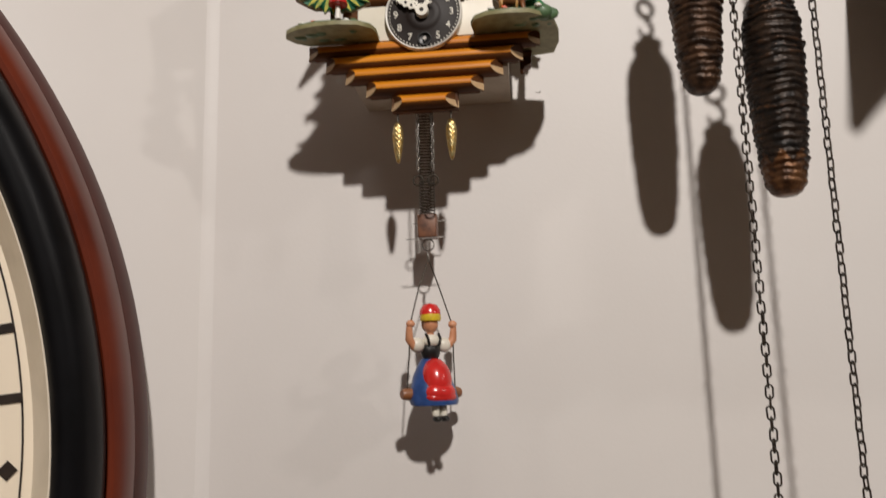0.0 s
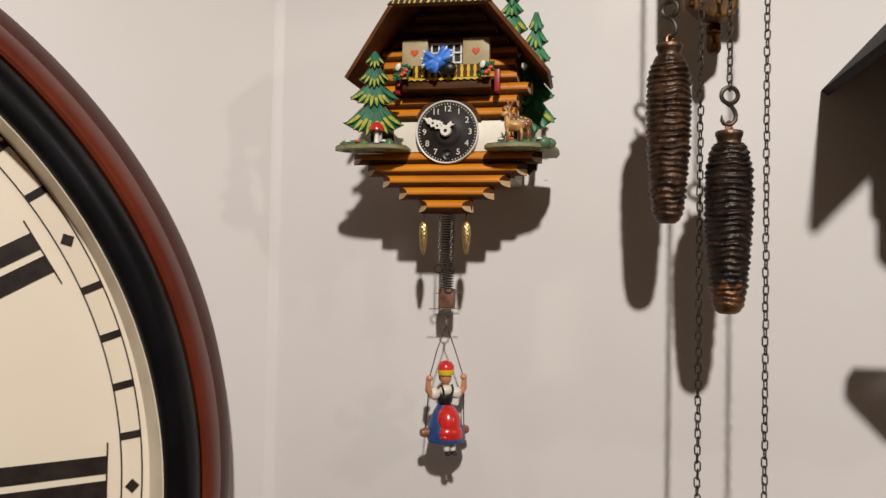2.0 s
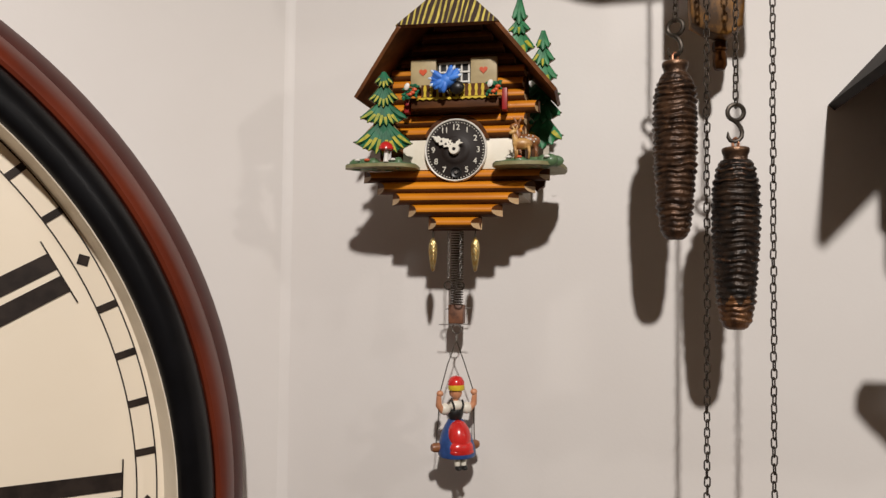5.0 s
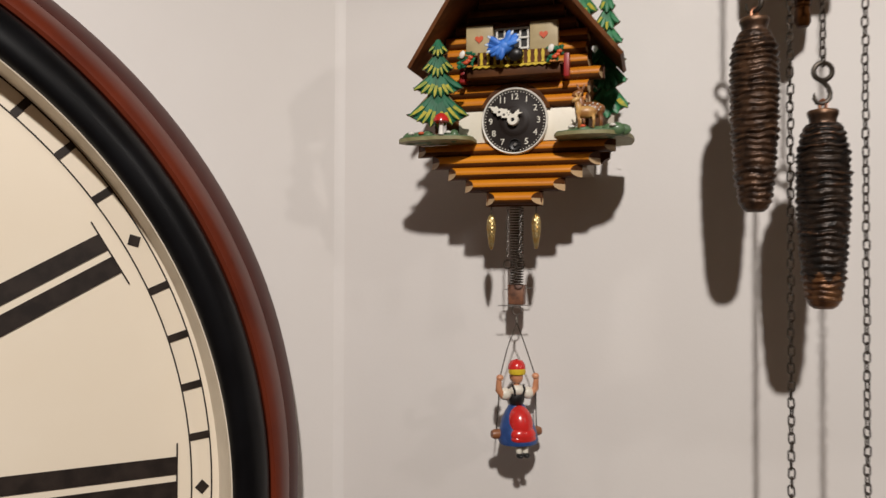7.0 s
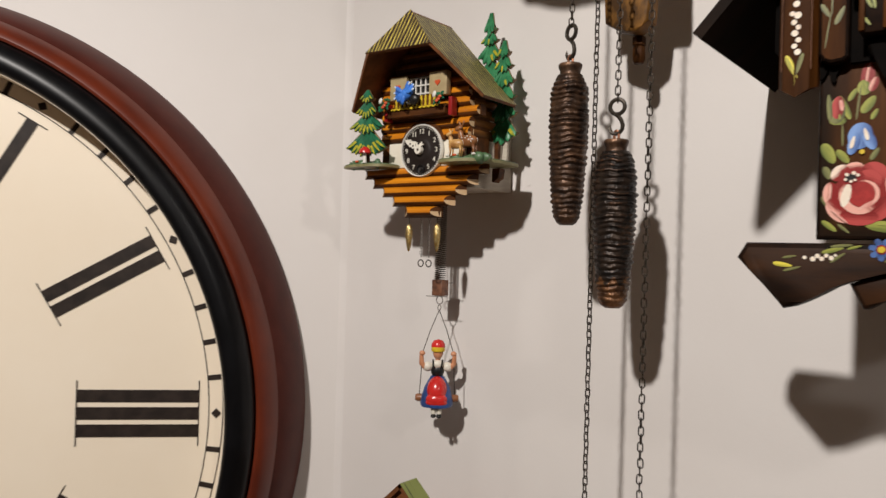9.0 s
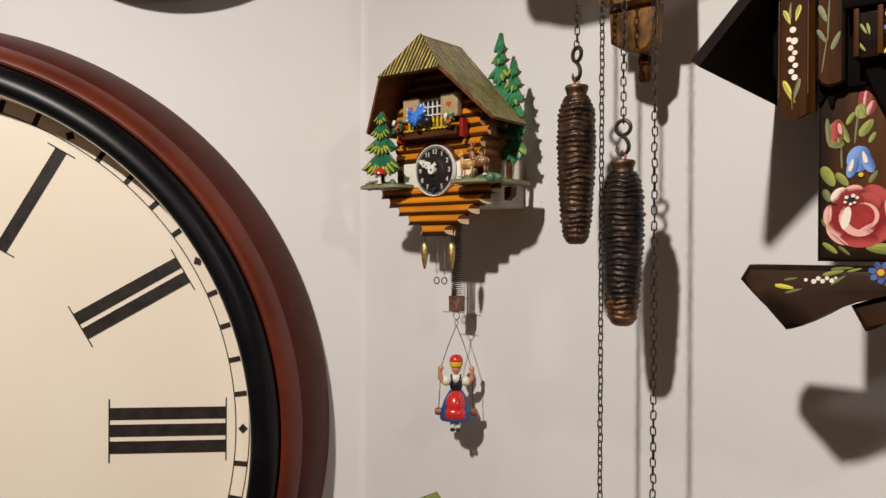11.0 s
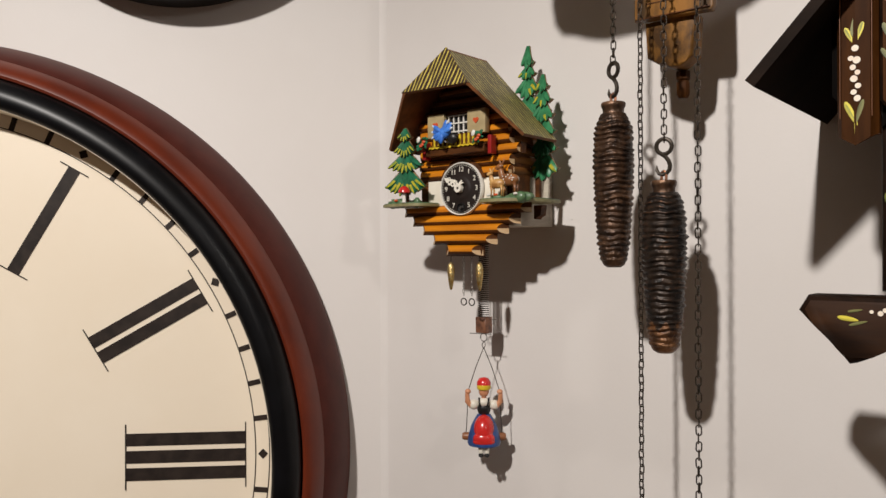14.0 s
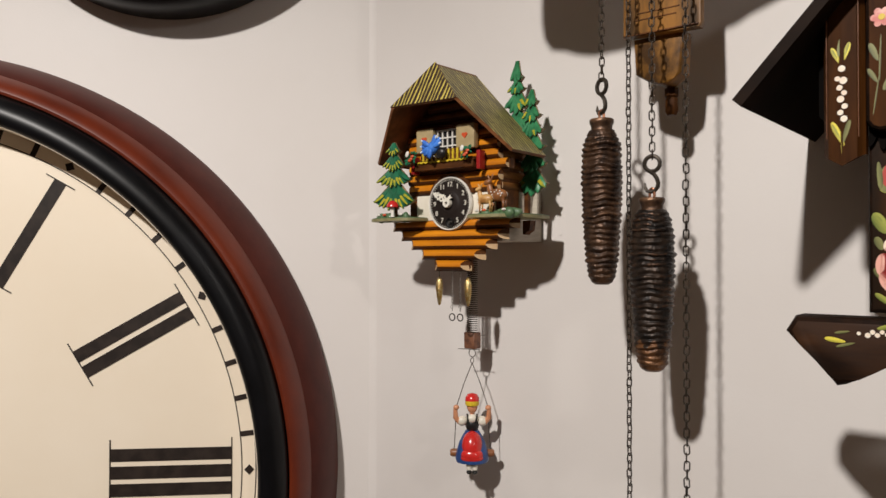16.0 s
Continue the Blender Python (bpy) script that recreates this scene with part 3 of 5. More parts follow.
def round_clock():
    x, y = along_left(0.384)
    c = thing("round_wall_clock", (x, y, 1.464), 45, "large round wall clock, mahogany and black frame, cream dial", "clock")
    drop = Matrix.Translation((0, 0, -0.0070))
    drop[2][1] = -0.040
    case = lathe([(0.3290, -0.0440), (0.3336, -0.0500), (0.3350, -0.0482), (0.3370, -0.0456), (0.3396, -0.0415), (0.3426, -0.0358), (0.3457, -0.0285), (0.3487, -0.0202), (0.3512, -0.0122), (0.3527, -0.0060), (0.3531, -0.0010), (0.20, -0.0010)], axis="y", seg=160)
    case.transform(drop)
    # Same wood as the ring; the moulding's shade is put into its colour.
    part("case_edge", case, MAHOGANY_SHADED, c, "dull mahogany outer moulding, shade put into its darker colour", local=True)
    bead = lathe([(0.3168, -0.0450), (0.3168, -0.0640), (0.3176, -0.0664), (0.3196, -0.0674), (0.3222, -0.0667), (0.3252, -0.0641), (0.3282, -0.0602), (0.3308, -0.0558), (0.3328, -0.0516), (0.3337, -0.0494), (0.3300, -0.0440)], axis="y", seg=160)
    bead.transform(drop)
    part("frame_ring", bead, MAHOGANY, c, "polished red mahogany ring", local=True)
    bez = lathe([(0.2938, -0.0440), (0.2938, -0.0735), (0.2948, -0.0765), (0.2976, -0.0784), (0.3012, -0.0790), (0.3056, -0.0784), (0.3096, -0.0764), (0.3130, -0.0734), (0.3156, -0.0696), (0.3168, -0.0640), (0.3168, -0.0440)], axis="y", seg=160)
    bez.transform(drop)
    part("bezel", bez, BLACK_GLOSS, c, "glossy black rounded bezel", local=True)
    lip = lathe([(0.2926, -0.0440), (0.2928, -0.0456), (0.2932, -0.0735), (0.2938, -0.0738), (0.2942, -0.0440)], axis="y", seg=160)
    lip.transform(drop)
    part("inner_lip", lip, LIP, c, "cream inner lip round the dial", local=True)
    dial = part("dial", lathe([(0.0, -0.045), (0.10, -0.045), (0.2, -0.045), (0.300, -0.045), (0.300, -0.040), (0.0, -0.040)], axis="y", seg=160), DIAL, c, "aged cream painted dial", local=True)
    for r, w in ((0.2772, 0.0004), (0.2884, 0.0004)):
        part("track_line", lathe([(r - w, -0.0448), (r - w, -0.0454), (r + w, -0.0454), (r + w, -0.0448)], axis="y", seg=160), INK, dial, local=True)
    for i in range(60):
        turn = pose(0, 0, 0, 0, 6 * i, 0)
        if i % 5:
            pts = [(-0.0021, 0.2775), (0.0021, 0.2775), (0.0021, 0.2882), (-0.0021, 0.2882)]
            part("minute_mark", prism(pts, -0.0455, -0.0448, m=turn), INK, dial, local=True)
        else:
            pts = [(-0.0042, 0.283), (0, 0.2790), (0.0042, 0.283), (0, 0.2870)]
            part("five_minute_mark", prism(pts, -0.0455, -0.0448, m=turn), INK, dial, local=True)
    for i, k in enumerate("XII I II III IIII V VI VII VIII IX X XI".split()):
        for bar in numeral(k, 0.1738, 0.2690, 30 * i, 0.0100, 0.0040):
            part("numeral_bar", bar, INK, dial, local=True)
    for j, (u, w) in enumerate(((0.012, 0.020), (0.036, 0.014))):
        part("maker_mark", prism([(u, 0.110), (u + w, 0.110), (u + w, 0.1125), (u, 0.1125)], -0.0453, -0.0448), INK, dial, "faint dark lettering bar", local=True)


round_clock()


def upper_round_clock():
    x, y = along_left(0.180)
    c = thing("round_wall_clock", (x, y, 1.9992), 45, "smaller round wall clock with a ridged black rim", "clock")
    rim = lathe([(0.118, -0.030), (0.120, -0.048), (0.127, -0.054), (0.135, -0.053), (0.140, -0.047), (0.143, -0.045), (0.149, -0.044), (0.154, -0.038), (0.156, -0.029), (0.156, -0.001), (0.09, -0.001)], axis="y", seg=128)
    part("rim", rim, BLACK_GLOSS, c, local=True)
    part("dial", lathe([(0.0, -0.036), (0.119, -0.036), (0.119, -0.03), (0, -0.03)], axis="y", seg=96), DIAL, c, "pale cream dial", local=True)


upper_round_clock()


# ---- weights and chains ----
def ring_pts(c, r, n, plane="xz", start=0.0, sweep=360.0):
    out = []
    for j in range(n):
        k = radians(start + sweep * j / (n if sweep == 360.0 else n - 1))
        if plane == "xz":
            out.append((c[0] + r * math.cos(k), c[1], c[2] + r * math.sin(k)))
        elif plane == "yz":
            out.append((c[0], c[1] + r * math.cos(k), c[2] + r * math.sin(k)))
        else:
            out.append((c[0] + r * math.cos(k), c[1] + r * math.sin(k), c[2]))
    return out


def link_mesh(length, width, wire, seg=5):
    pts = []
    hl, hw = length / 2 - width / 2, width / 2
    for j in range(12):
        k = 2 * math.pi * (j + 0.5) / 12
        pts.append((hw * math.cos(k), 0, hw * math.sin(k) + (hl if math.sin(k) > 0 else -hl)))
    bm = tube(pts, wire, seg, True)
    return finish("link", bm, CHAIN, True)


LINK = link_mesh(0.0057, 0.0029, 0.00044)


def chain(name, x, y, top, bottom, pitch, mesh, twist, label, group=""):
    c = thing(name, (x, y, top), 0, label, "chain", group)
    n = int((top - bottom) / pitch)
    for i in range(n):
        ob = new("link", mesh)
        ob.parent = c
        sway = 0.00018 * math.sin(i * 1.7 + x * 900)
        ob.matrix_basis = pose(sway, 0.0001 * math.cos(i * 2.3), -pitch * (i + 0.5), 0, 3 * math.sin(i * 1.3 + x * 300), twist + (90 if i % 2 else 0) + 7 * math.sin(i * 0.55 + x * 200))
    return c


def pine_weight(x, y, top, bottom, wide, seed, metal, label, turn):
    w = thing("pine_cone_weight", (x, y, bottom), 0, label, "clock weight", "pine cone weights")
    bm = bmesh.new()
    seg, rows = 96, 260
    length = top - bottom
    body_top = length - 0.0068
    ridges = 28.0
    rnd = random.Random(int(seed * 10))
    tall = [rnd.uniform(0.5, 1.3) for _ in range(30)]
    side = [rnd.uniform(-0.35, 0.35) for _ in range(30)]
    vs = []
    for i in range(rows + 1):
        t = i / rows
        h = t * body_top
        shape = np.interp(t, [0, 0.015, 0.05, 0.12, 0.28, 0.5, 0.68, 0.82, 0.92, 0.97, 1.0], [0.34, 0.50, 0.66, 0.75, 0.87, 0.96, 1.0, 0.97, 0.87, 0.74, 0.62])
        row = []
        for j in range(seg):
            k = 2 * math.pi * j / seg
            tri = abs(((k * 5 / (2 * math.pi) + 0.21 * seed) % 1.0) - 0.5) * 2
            wav = 0.16 * tri + 0.42 * noise.noise(Vector((math.cos(k) * 1.6, math.sin(k) * 1.6, h * 110 + seed)))
            ph = t * ridges + wav
            n = int(math.floor(ph))
            f = ph - n
            hump = math.sin(math.pi * f) ** 1.15 if 0 < f < 1 else 0.0
            hump *= tall[n % 30] * (0.8 + 0.4 * noise.noise(Vector((math.cos(k) * 4, math.sin(k) * 4, n * 2.3 + seed))))
            lean = side[n % 30] * math.cos(k + n * 1.9)
            fine = noise.noise(Vector((math.cos(k) * 14, math.sin(k) * 14, h * 2200 + seed)))
            amp = 0.0014 * min(1, t * 9) * min(1, (1 - t) * 12 + 0.15)
            r = wide * shape + amp * (hump * (1 + 0.4 * lean) - 0.62) + 0.00034 * fine * min(1, t * 12)
            row.append(bm.verts.new((x + r * math.cos(k), y + r * math.sin(k), bottom + h)))
        vs.append(row)
    for i, (a, c) in enumerate(zip(vs, vs[1:])):
        for j in range(seg):
            f = bm.faces.new((a[j], a[(j + 1) % seg], c[(j + 1) % seg], c[j]))
            f.material_index = 1 if i < rows * (0.17 + 0.03 * math.sin(j * 0.5)) else 0
    bm.faces.new(vs[0][::-1]).material_index = 1
    bm.faces.new(vs[-1])
    part("body", bm, [metal, CONE_TIP if metal == CONE_BLACK else CONE], w, smooth=70)
    z = bottom + body_top
    col = lathe([(0.0, z - 0.001), (0.0068, z - 0.001), (0.0062, z + 0.001), (0.0064, z + 0.0028), (0.0072, z + 0.0046), (0.0073, z + 0.0062), (0.0068, z + 0.0069), (0.0, z + 0.0069)], (x, y, 0), seg=40)
    part("collar", col, CONE, w)
    e = z + 0.0066
    part("eye_pin", tube([(x - 0.0014, y, e - 0.001), (x - 0.0014, y, e + 0.0040), (x - 0.0009, y, e + 0.0052), (x, y, e + 0.0058), (x + 0.0009, y, e + 0.0052), (x + 0.0014, y, e + 0.0040), (x + 0.0014, y, e - 0.001)], 0.00085, 8), COPPER_PIN, w, "copper wire eye")
    # S-hook with a closed eye above and an open hook below
    a = e + 0.0042
    pts = [(x - 0.0041, y, a + 0.0050), (x - 0.0040, y, a + 0.0022), (x - 0.0028, y, a + 0.0002), (x - 0.0006, y, a - 0.0004), (x + 0.0016, y, a + 0.0003), (x + 0.0032, y, a + 0.0022), (x + 0.0035, y, a + 0.0048), (x + 0.0027, y, a + 0.0074), (x + 0.0010, y, a + 0.0098)]
    eye_c = (x + 0.0001, y, a + 0.0157)
    pts += ring_pts(eye_c, 0.0044, 22, "xz", 250, -352)
    rad = [0.0003] + [0.00095 + 0.0003 * min(1, i / 4) for i in range(1, len(pts))]
    hook = tube(pts, rad, 8)
    hook.transform(pose(x, y, 0, 0, 0, turn) @ pose(-x, -y, 0))
    part("hook", hook, HOOK, w, "blackened iron S-hook")
    return eye_c[2] + 0.0044


top1 = pine_weight(0.0805, 0.335, 1.7192, 1.6203, 0.0121, 1.0, CONE, "dark bronze cast pine cone clock weight hanging on chain", -24)
top2 = pine_weight(0.1122, 0.335, 1.6704, 1.5716, 0.0127, 4.0, CONE_BLACK, "blackened pine cone clock weight with copper-worn tip", 8)
chain("weight_chain", 0.0806, 0.335, 1.90, top1 - 0.0022, 0.0045, LINK, 40, "bronzed steel chain above a pine cone weight", "clock chains")
chain("weight_chain", 0.1123, 0.335, 1.90, top2 - 0.0022, 0.0045, LINK, 20, "bronzed steel chain above a pine cone weight", "clock chains")
chain("weight_chain", 0.0974, 0.336, 1.90, 1.10, 0.0044, LINK, 65, "long bronzed steel chain with free end hanging", "clock chains")
chain("weight_chain", 0.1316, 0.336, 1.90, 1.10, 0.0046, LINK, 15, "long bronzed steel chain with free end hanging", "clock chains")


# ---- wooden clock above the weights ----
def wooden_clock():
    c = thing("wooden_wall_clock", (0.11, WALL_Y, 1.7233), 0, "honey-stained carved wooden wall clock with dark peg", "clock")
    part("lower_block", prism([(0.0902, 1.7705), (0.0915, 1.7485), (0.0985, 1.7440), (0.1060, 1.7412), (0.1120, 1.7405), (0.1160, 1.7430), (0.1205, 1.7462), (0.1222, 1.7705)], 0.3576, 0.3705, bevel=0.0018), SCORCHED, c, "scorched honey-stained block")
    part("apron_board", prism([(0.0862, 1.7705), (0.1336, 1.7690), (0.1346, 1.7715), (0.1340, 1.80), (0.1340, 1.90), (0.0862, 1.90)], 0.3520, 0.3576, bevel=0.0010), HONEY, c, "honey wood board with scored lines")
    for z, dx in ((1.7795, 0.002), (1.7835, 0.004)):
        part("score_line", box(0.092 + dx, 0.118 + dx, 0.3516, 0.3526, z, z + 0.0006), WALNUT, c)
    part("edge_moulding", box(0.0870, 0.1332, 0.3508, 0.357, 1.7706, 1.7716, 0.0004), WALNUT, c)
    peg = lathe([(0.0, 1.7232), (0.0030, 1.7236), (0.0042, 1.7262), (0.0040, 1.7330), (0.0034, 1.7342), (0.0044, 1.7352), (0.0044, 1.7400), (0.0, 1.7420)], (0.1092, 0.371, 0), seg=8)
    part("peg", peg, WALNUT_DEEP, c, "dark octagonal wooden peg")
    part("carved_front", prism([(0.0164, 2.02), (0.0164, 1.8640), (0.0182, 1.8520), (0.0240, 1.8440), (0.0340, 1.8425), (0.0440, 1.8400), (0.0500, 1.8362), (0.0560, 1.8350), (0.1196, 1.8362), (0.1440, 1.8372), (0.1500, 1.8400), (0.1560, 1.8450), (0.1680, 1.8475), (0.2000, 1.8560), (0.2000, 2.02)], 0.2960, 0.3040, bevel=0.0015), HONEY, c, "carved honey-stained front board")
    part("case", box(0.060, 0.125, 0.3040, WALL_Y - 0.002, 1.8800, 2.02, 0.003), HONEY, c, "honey-stained wooden case")


wooden_clock()


# ---- small chalet cuckoo clock ----
CX = -0.0463


def log(x0, x1, z, r, y, cut=0.0, deep=0.0036):
    """A half-round log: orange face, brown underside; the ends are cut on the slant, pale below and dark above."""
    bm = bmesh.new()
    sec = [(0.0022, -r)] + [(0.0010 - deep * math.cos(radians(k)), r * math.sin(radians(k))) for k in range(-90, 91, 15)] + [(0.0022, r)]
    n = len(sec)
    a, c = [], []
    for dy, dz in sec:
        inset = cut * max(0.0, (0.0010 - dy) / deep)
        a.append(bm.verts.new((x0 + inset, y + dy, z + dz)))
        c.append(bm.verts.new((x1 - inset, y + dy, z + dz)))
    for i in range(n - 1):
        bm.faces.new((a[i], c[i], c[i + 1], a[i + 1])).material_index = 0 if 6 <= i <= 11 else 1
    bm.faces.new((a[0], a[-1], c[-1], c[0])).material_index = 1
    for q, x in ((a, x0), (c, x1)):
        mid = bm.verts.new((x, y + 0.0022, z))
        bm.faces.new(q[:8] + [mid]).material_index = 2
        bm.faces.new([mid] + q[7:]).material_index = 1
    return bm


def branch_tier(top, low, half, cx, yf, blades, tip, seed, stroke, flare=1.7, bm=None):
    """One tier of a carved fir: a fan of ridged blades whose tips come forward, some touched with yellow."""
    rnd = random.Random(seed)
    bm = bm or bmesh.new()
    tall = top - low
    order = sorted(range(blades), key=lambda k: -abs(k - (blades - 1) / 2))
    for rank, k in enumerate(order):
        f = (k + 0.5) / blades * 2 - 1
        root = Vector((cx + f * half * 0.16, yf + 0.0006, top - tall * 0.04))
        end = Vector((cx + f * half * (1.0 + rnd.uniform(-0.04, 0.06)), yf - tip, low - 0.16 * tall + abs(f) ** 1.7 * tall * 0.40 + rnd.uniform(-0.05, 0.05) * tall))
        d = end - root
        side = Vector((-d.z, 0, d.x)).normalized()
        wide = half / blades * 1.15
        lit = rnd.random() < stroke
        start = rnd.uniform(0.54, 0.68)
        rows = []
        for t in (0.0, 0.25, start, 0.76, 0.88, 1.0):
            w = wide * float(np.interp(t, [0, 0.3, 0.7, 0.88, 1.0], [0.35, 0.75, 1.0, 0.72, 0.10]))
            p = root + Vector((d.x * t ** flare, d.y * t + 0.00004 * rank, d.z * t ** 0.92))
            rise = 0.0009 * math.sin(math.pi * min(1.0, t * 0.8 + 0.1))
            rows.append([bm.verts.new(p + side * w * q + Vector((0, -rise * h, 0))) for q, h in ((-1, -0.9), (-0.45, 0.75), (0.45, 0.75), (1, -0.9))])
        for i, (u, v) in enumerate(zip(rows, rows[1:])):
            for j in range(3):
                bm.faces.new((u[j], u[j + 1], v[j + 1], v[j])).material_index = 1 if lit and j == 1 and i >= 2 else 0
        back = [bm.verts.new(vv.co + Vector((0, 0.0016, 0))) for vv in (rows[0][0], rows[0][3], rows[3][3], rows[5][3], rows[5][0], rows[3][0])]
        bm.faces.new(back).material_index = 2
        for i in range(5):
            bm.faces.new((rows[i][3], rows[i + 1][3], back[1 if i < 3 else 2], back[2 if i < 3 else 3])[:4] if i in (2, 4) else (rows[i][3], rows[i + 1][3], back[1 if i < 3 else 2])).material_index = 2
            bm.faces.new((rows[i + 1][0], rows[i][0], back[0 if i < 3 else 5], back[5 if i < 3 else 4])[:4] if i in (2, 4) else (rows[i + 1][0], rows[i][0], back[0 if i < 3 else 5])).material_index = 2
        bm.faces.new((rows[5][0], rows[5][1], rows[5][2], rows[5][3], back[3], back[4])).material_index = 2
    return bm


def cutout_tree(tiers, cx, y0, y1, lean=0.0, seed=1):
    """Fir tree sawn from board: tiers of (top z, bottom z, half width); pointed drooping tips."""
    rnd = random.Random(seed)
    left, right = [], []
    for top, low, half in tiers:
        tall = top - low
        for side, out in ((-1, left), (1, right)):
            out.append((cx + side * half * 0.16, top - tall * 0.06))
            out.append((cx + side * half * 0.26, low + tall * 0.62))
            out.append((cx + side * half * 0.50, low + tall * 0.38))
            out.append((cx + side * half * (0.92 + 0.06 * rnd.random()), low + tall * 0.24 + 0.0006 * rnd.random()))
            out.append((cx + side * half * 0.70, low + tall * 0.12))
            out.append((cx + side * half * 0.48, low + tall * 0.02))
    pts = [(cx, tiers[0][0] + 0.0004)] + right + left[::-1]
    return prism(pts, y0, y1, side=1, bevel=0.0004)


def mini_cuckoo():
    c = thing("cuckoo_clock", (CX, WALL_Y, 1.6275), 0, "small painted log-cabin cuckoo clock with fir trees and deer", "clock")
    # case
    case = prism([(-0.0866, 1.648), (-0.0060, 1.648), (-0.0060, 1.7100), (-0.0866, 1.7100)], 0.3555, 0.4070, bevel=0.0004)
    part("case", case, CASE_WOOD, c, "unpainted pale wooden case")
    # stepped front board behind the lower logs
    steps = [(-0.1030, 1.6635), (0.0080, 1.6635), (0.0080, 1.6568), (-0.0008, 1.6568), (-0.0008, 1.6495), (-0.0105, 1.6495), (-0.0105, 1.6428), (-0.0200, 1.6428), (-0.0200, 1.6350), (-0.0308, 1.6350), (-0.0308, 1.6266),
             (-0.0632, 1.6266), (-0.0632, 1.6350), (-0.0745, 1.6350), (-0.0745, 1.6428), (-0.0845, 1.6428), (-0.0845, 1.6495), (-0.0945, 1.6495), (-0.0945, 1.6568), (-0.1030, 1.6568)]
    part("front_board", prism(steps, 0.3515, 0.3556), LOG_DARK, c)
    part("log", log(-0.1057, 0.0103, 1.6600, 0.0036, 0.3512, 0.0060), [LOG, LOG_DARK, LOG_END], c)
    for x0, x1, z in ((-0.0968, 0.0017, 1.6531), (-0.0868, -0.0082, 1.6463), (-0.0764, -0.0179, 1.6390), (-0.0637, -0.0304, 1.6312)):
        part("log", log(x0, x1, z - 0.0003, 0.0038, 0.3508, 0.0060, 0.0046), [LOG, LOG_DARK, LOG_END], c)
    # upper wall
    part("wall_board", prism([(-0.0880, 1.6640), (-0.0046, 1.6640), (-0.0046, 1.7225), (CX + 0.0440, 1.7225), (CX, 1.7698), (CX - 0.0440, 1.7225), (-0.0880, 1.7225)], 0.3523, 0.3740), LOG_DARK, c)
    part("ivory_panel", box(-0.0800, -0.0088, 0.3508, 0.3524, 1.6638, 1.6822, 0.0003), WHITE_PANEL, c, "ivory painted band beside the dial")
    z, i = 1.6866, 0
    while z < 1.762:
        half = min(0.0418 + (0.0006 if i % 2 else -0.0004), (1.7692 - z) / 1.06)
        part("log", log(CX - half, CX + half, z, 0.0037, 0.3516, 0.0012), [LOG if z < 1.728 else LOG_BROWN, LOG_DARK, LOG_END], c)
        z += 0.00735
        i += 1
    # logs of the side wall
    z = 1.6866
    while z < 1.712:
        sec = [(0.0, -0.0036), (0.0012, -0.0030), (0.0022, -0.0012), (0.0022, 0.0012), (0.0012, 0.0030), (0.0, 0.0036)]
        for sgn, x in ((1, -0.0062), (-1, -0.0864)):
            bm = bmesh.new()
            a = [bm.verts.new((x + sgn * dx, 0.3535, z + dz)) for dx, dz in sec]
            q = [bm.verts.new((x + sgn * dx, 0.3985, z + dz)) for dx, dz in sec]
            for k in range(5):
                bm.faces.new((a[k], q[k], q[k + 1], a[k + 1])).material_index = 0 if 1 <= k <= 3 else 1
            bm.faces.new(a).material_index = 2
            bm.faces.new(q).material_index = 2
            part("side_log", bm, [LOG_BROWN, LOG_DARK, LOG_END], c)
        z += 0.00735
    end = part("log_end", log(-0.0120, 0.0036, 1.7013, 0.0038, 0.3515, 0.0022), [LOG, LOG_DARK, LOG_END], c, "orange log end with pale sawn cut")
    part("end_outline", box(0.0034, 0.0041, 0.3500, 0.3560, 1.6976, 1.7050), LOG_DARK, end, "dark brown outline")
    # bracket under the deer's base
    part("bracket", prism([(0.0, 1.6625), (0.0, 1.6530), (0.0015, 1.6525), (0.0025, 1.6540), (0.0055, 1.6555), (0.0065, 1.6625)], 0.372, 0.379), LOG_DARK, c)
    # roof
    ap, rb = (CX, 0.3316, 1.7730), (CX, 0.3790, 1.7735)
    for sgn, name in ((1, "roof_slope"), (-1, "roof_slope")):
        hip = (CX + sgn * 0.0296, 0.3180, 1.7432)
        low_f, low_b = (CX + sgn * 0.0616, 0.3372, 1.7078), (CX + sgn * 0.0612, 0.3790, 1.7078)
        pts = [ap, hip, low_f, low_b, rb]
        bm = slab(pts if sgn > 0 else pts[::-1], (sgn * 0.73, 0, 0.68), 0.0022)
        part(name, bm, [SLOPE_STRIPES, ROOF_DARK], c, "thatch-striped tan and brown roof slope", smooth=False)
    hl, hr = (CX - 0.0302, 0.3172, 1.7436), (CX + 0.0302, 0.3172, 1.7428)
    n = (Vector(hr) - Vector(hl)).cross(Vector(ap) - Vector(hl))
    part("hip_roof", slab([hl, hr, (CX, 0.3312, 1.7742)], n, 0.0026), [HIP_STRIPES, ROOF_DARK], c, "dark hip with hand-painted yellow stripes", smooth=False)
    # window, shutters, balcony
    part("window_back", box(-0.0580, -0.0366, 0.3470, 0.3500, 1.7120, 1.7296), BLACK, c)
    for x in (-0.0562, -0.0517, -0.0472, -0.0427, -0.0382):
        part("window_bar", box(x - 0.0005, x + 0.0005, 0.3460, 0.3472, 1.7130, 1.7285), WHITE, c)
    for z in (1.7280, 1.7225, 1.7165):
        part("window_bar", box(-0.0570, -0.0375, 0.3456, 0.3468, z - 0.0005, z + 0.0005), WHITE, c)
    part("window_lintel", box(-0.0590, -0.0356, 0.3440, 0.3500, 1.7290, 1.7306), LOG_DARK, c)
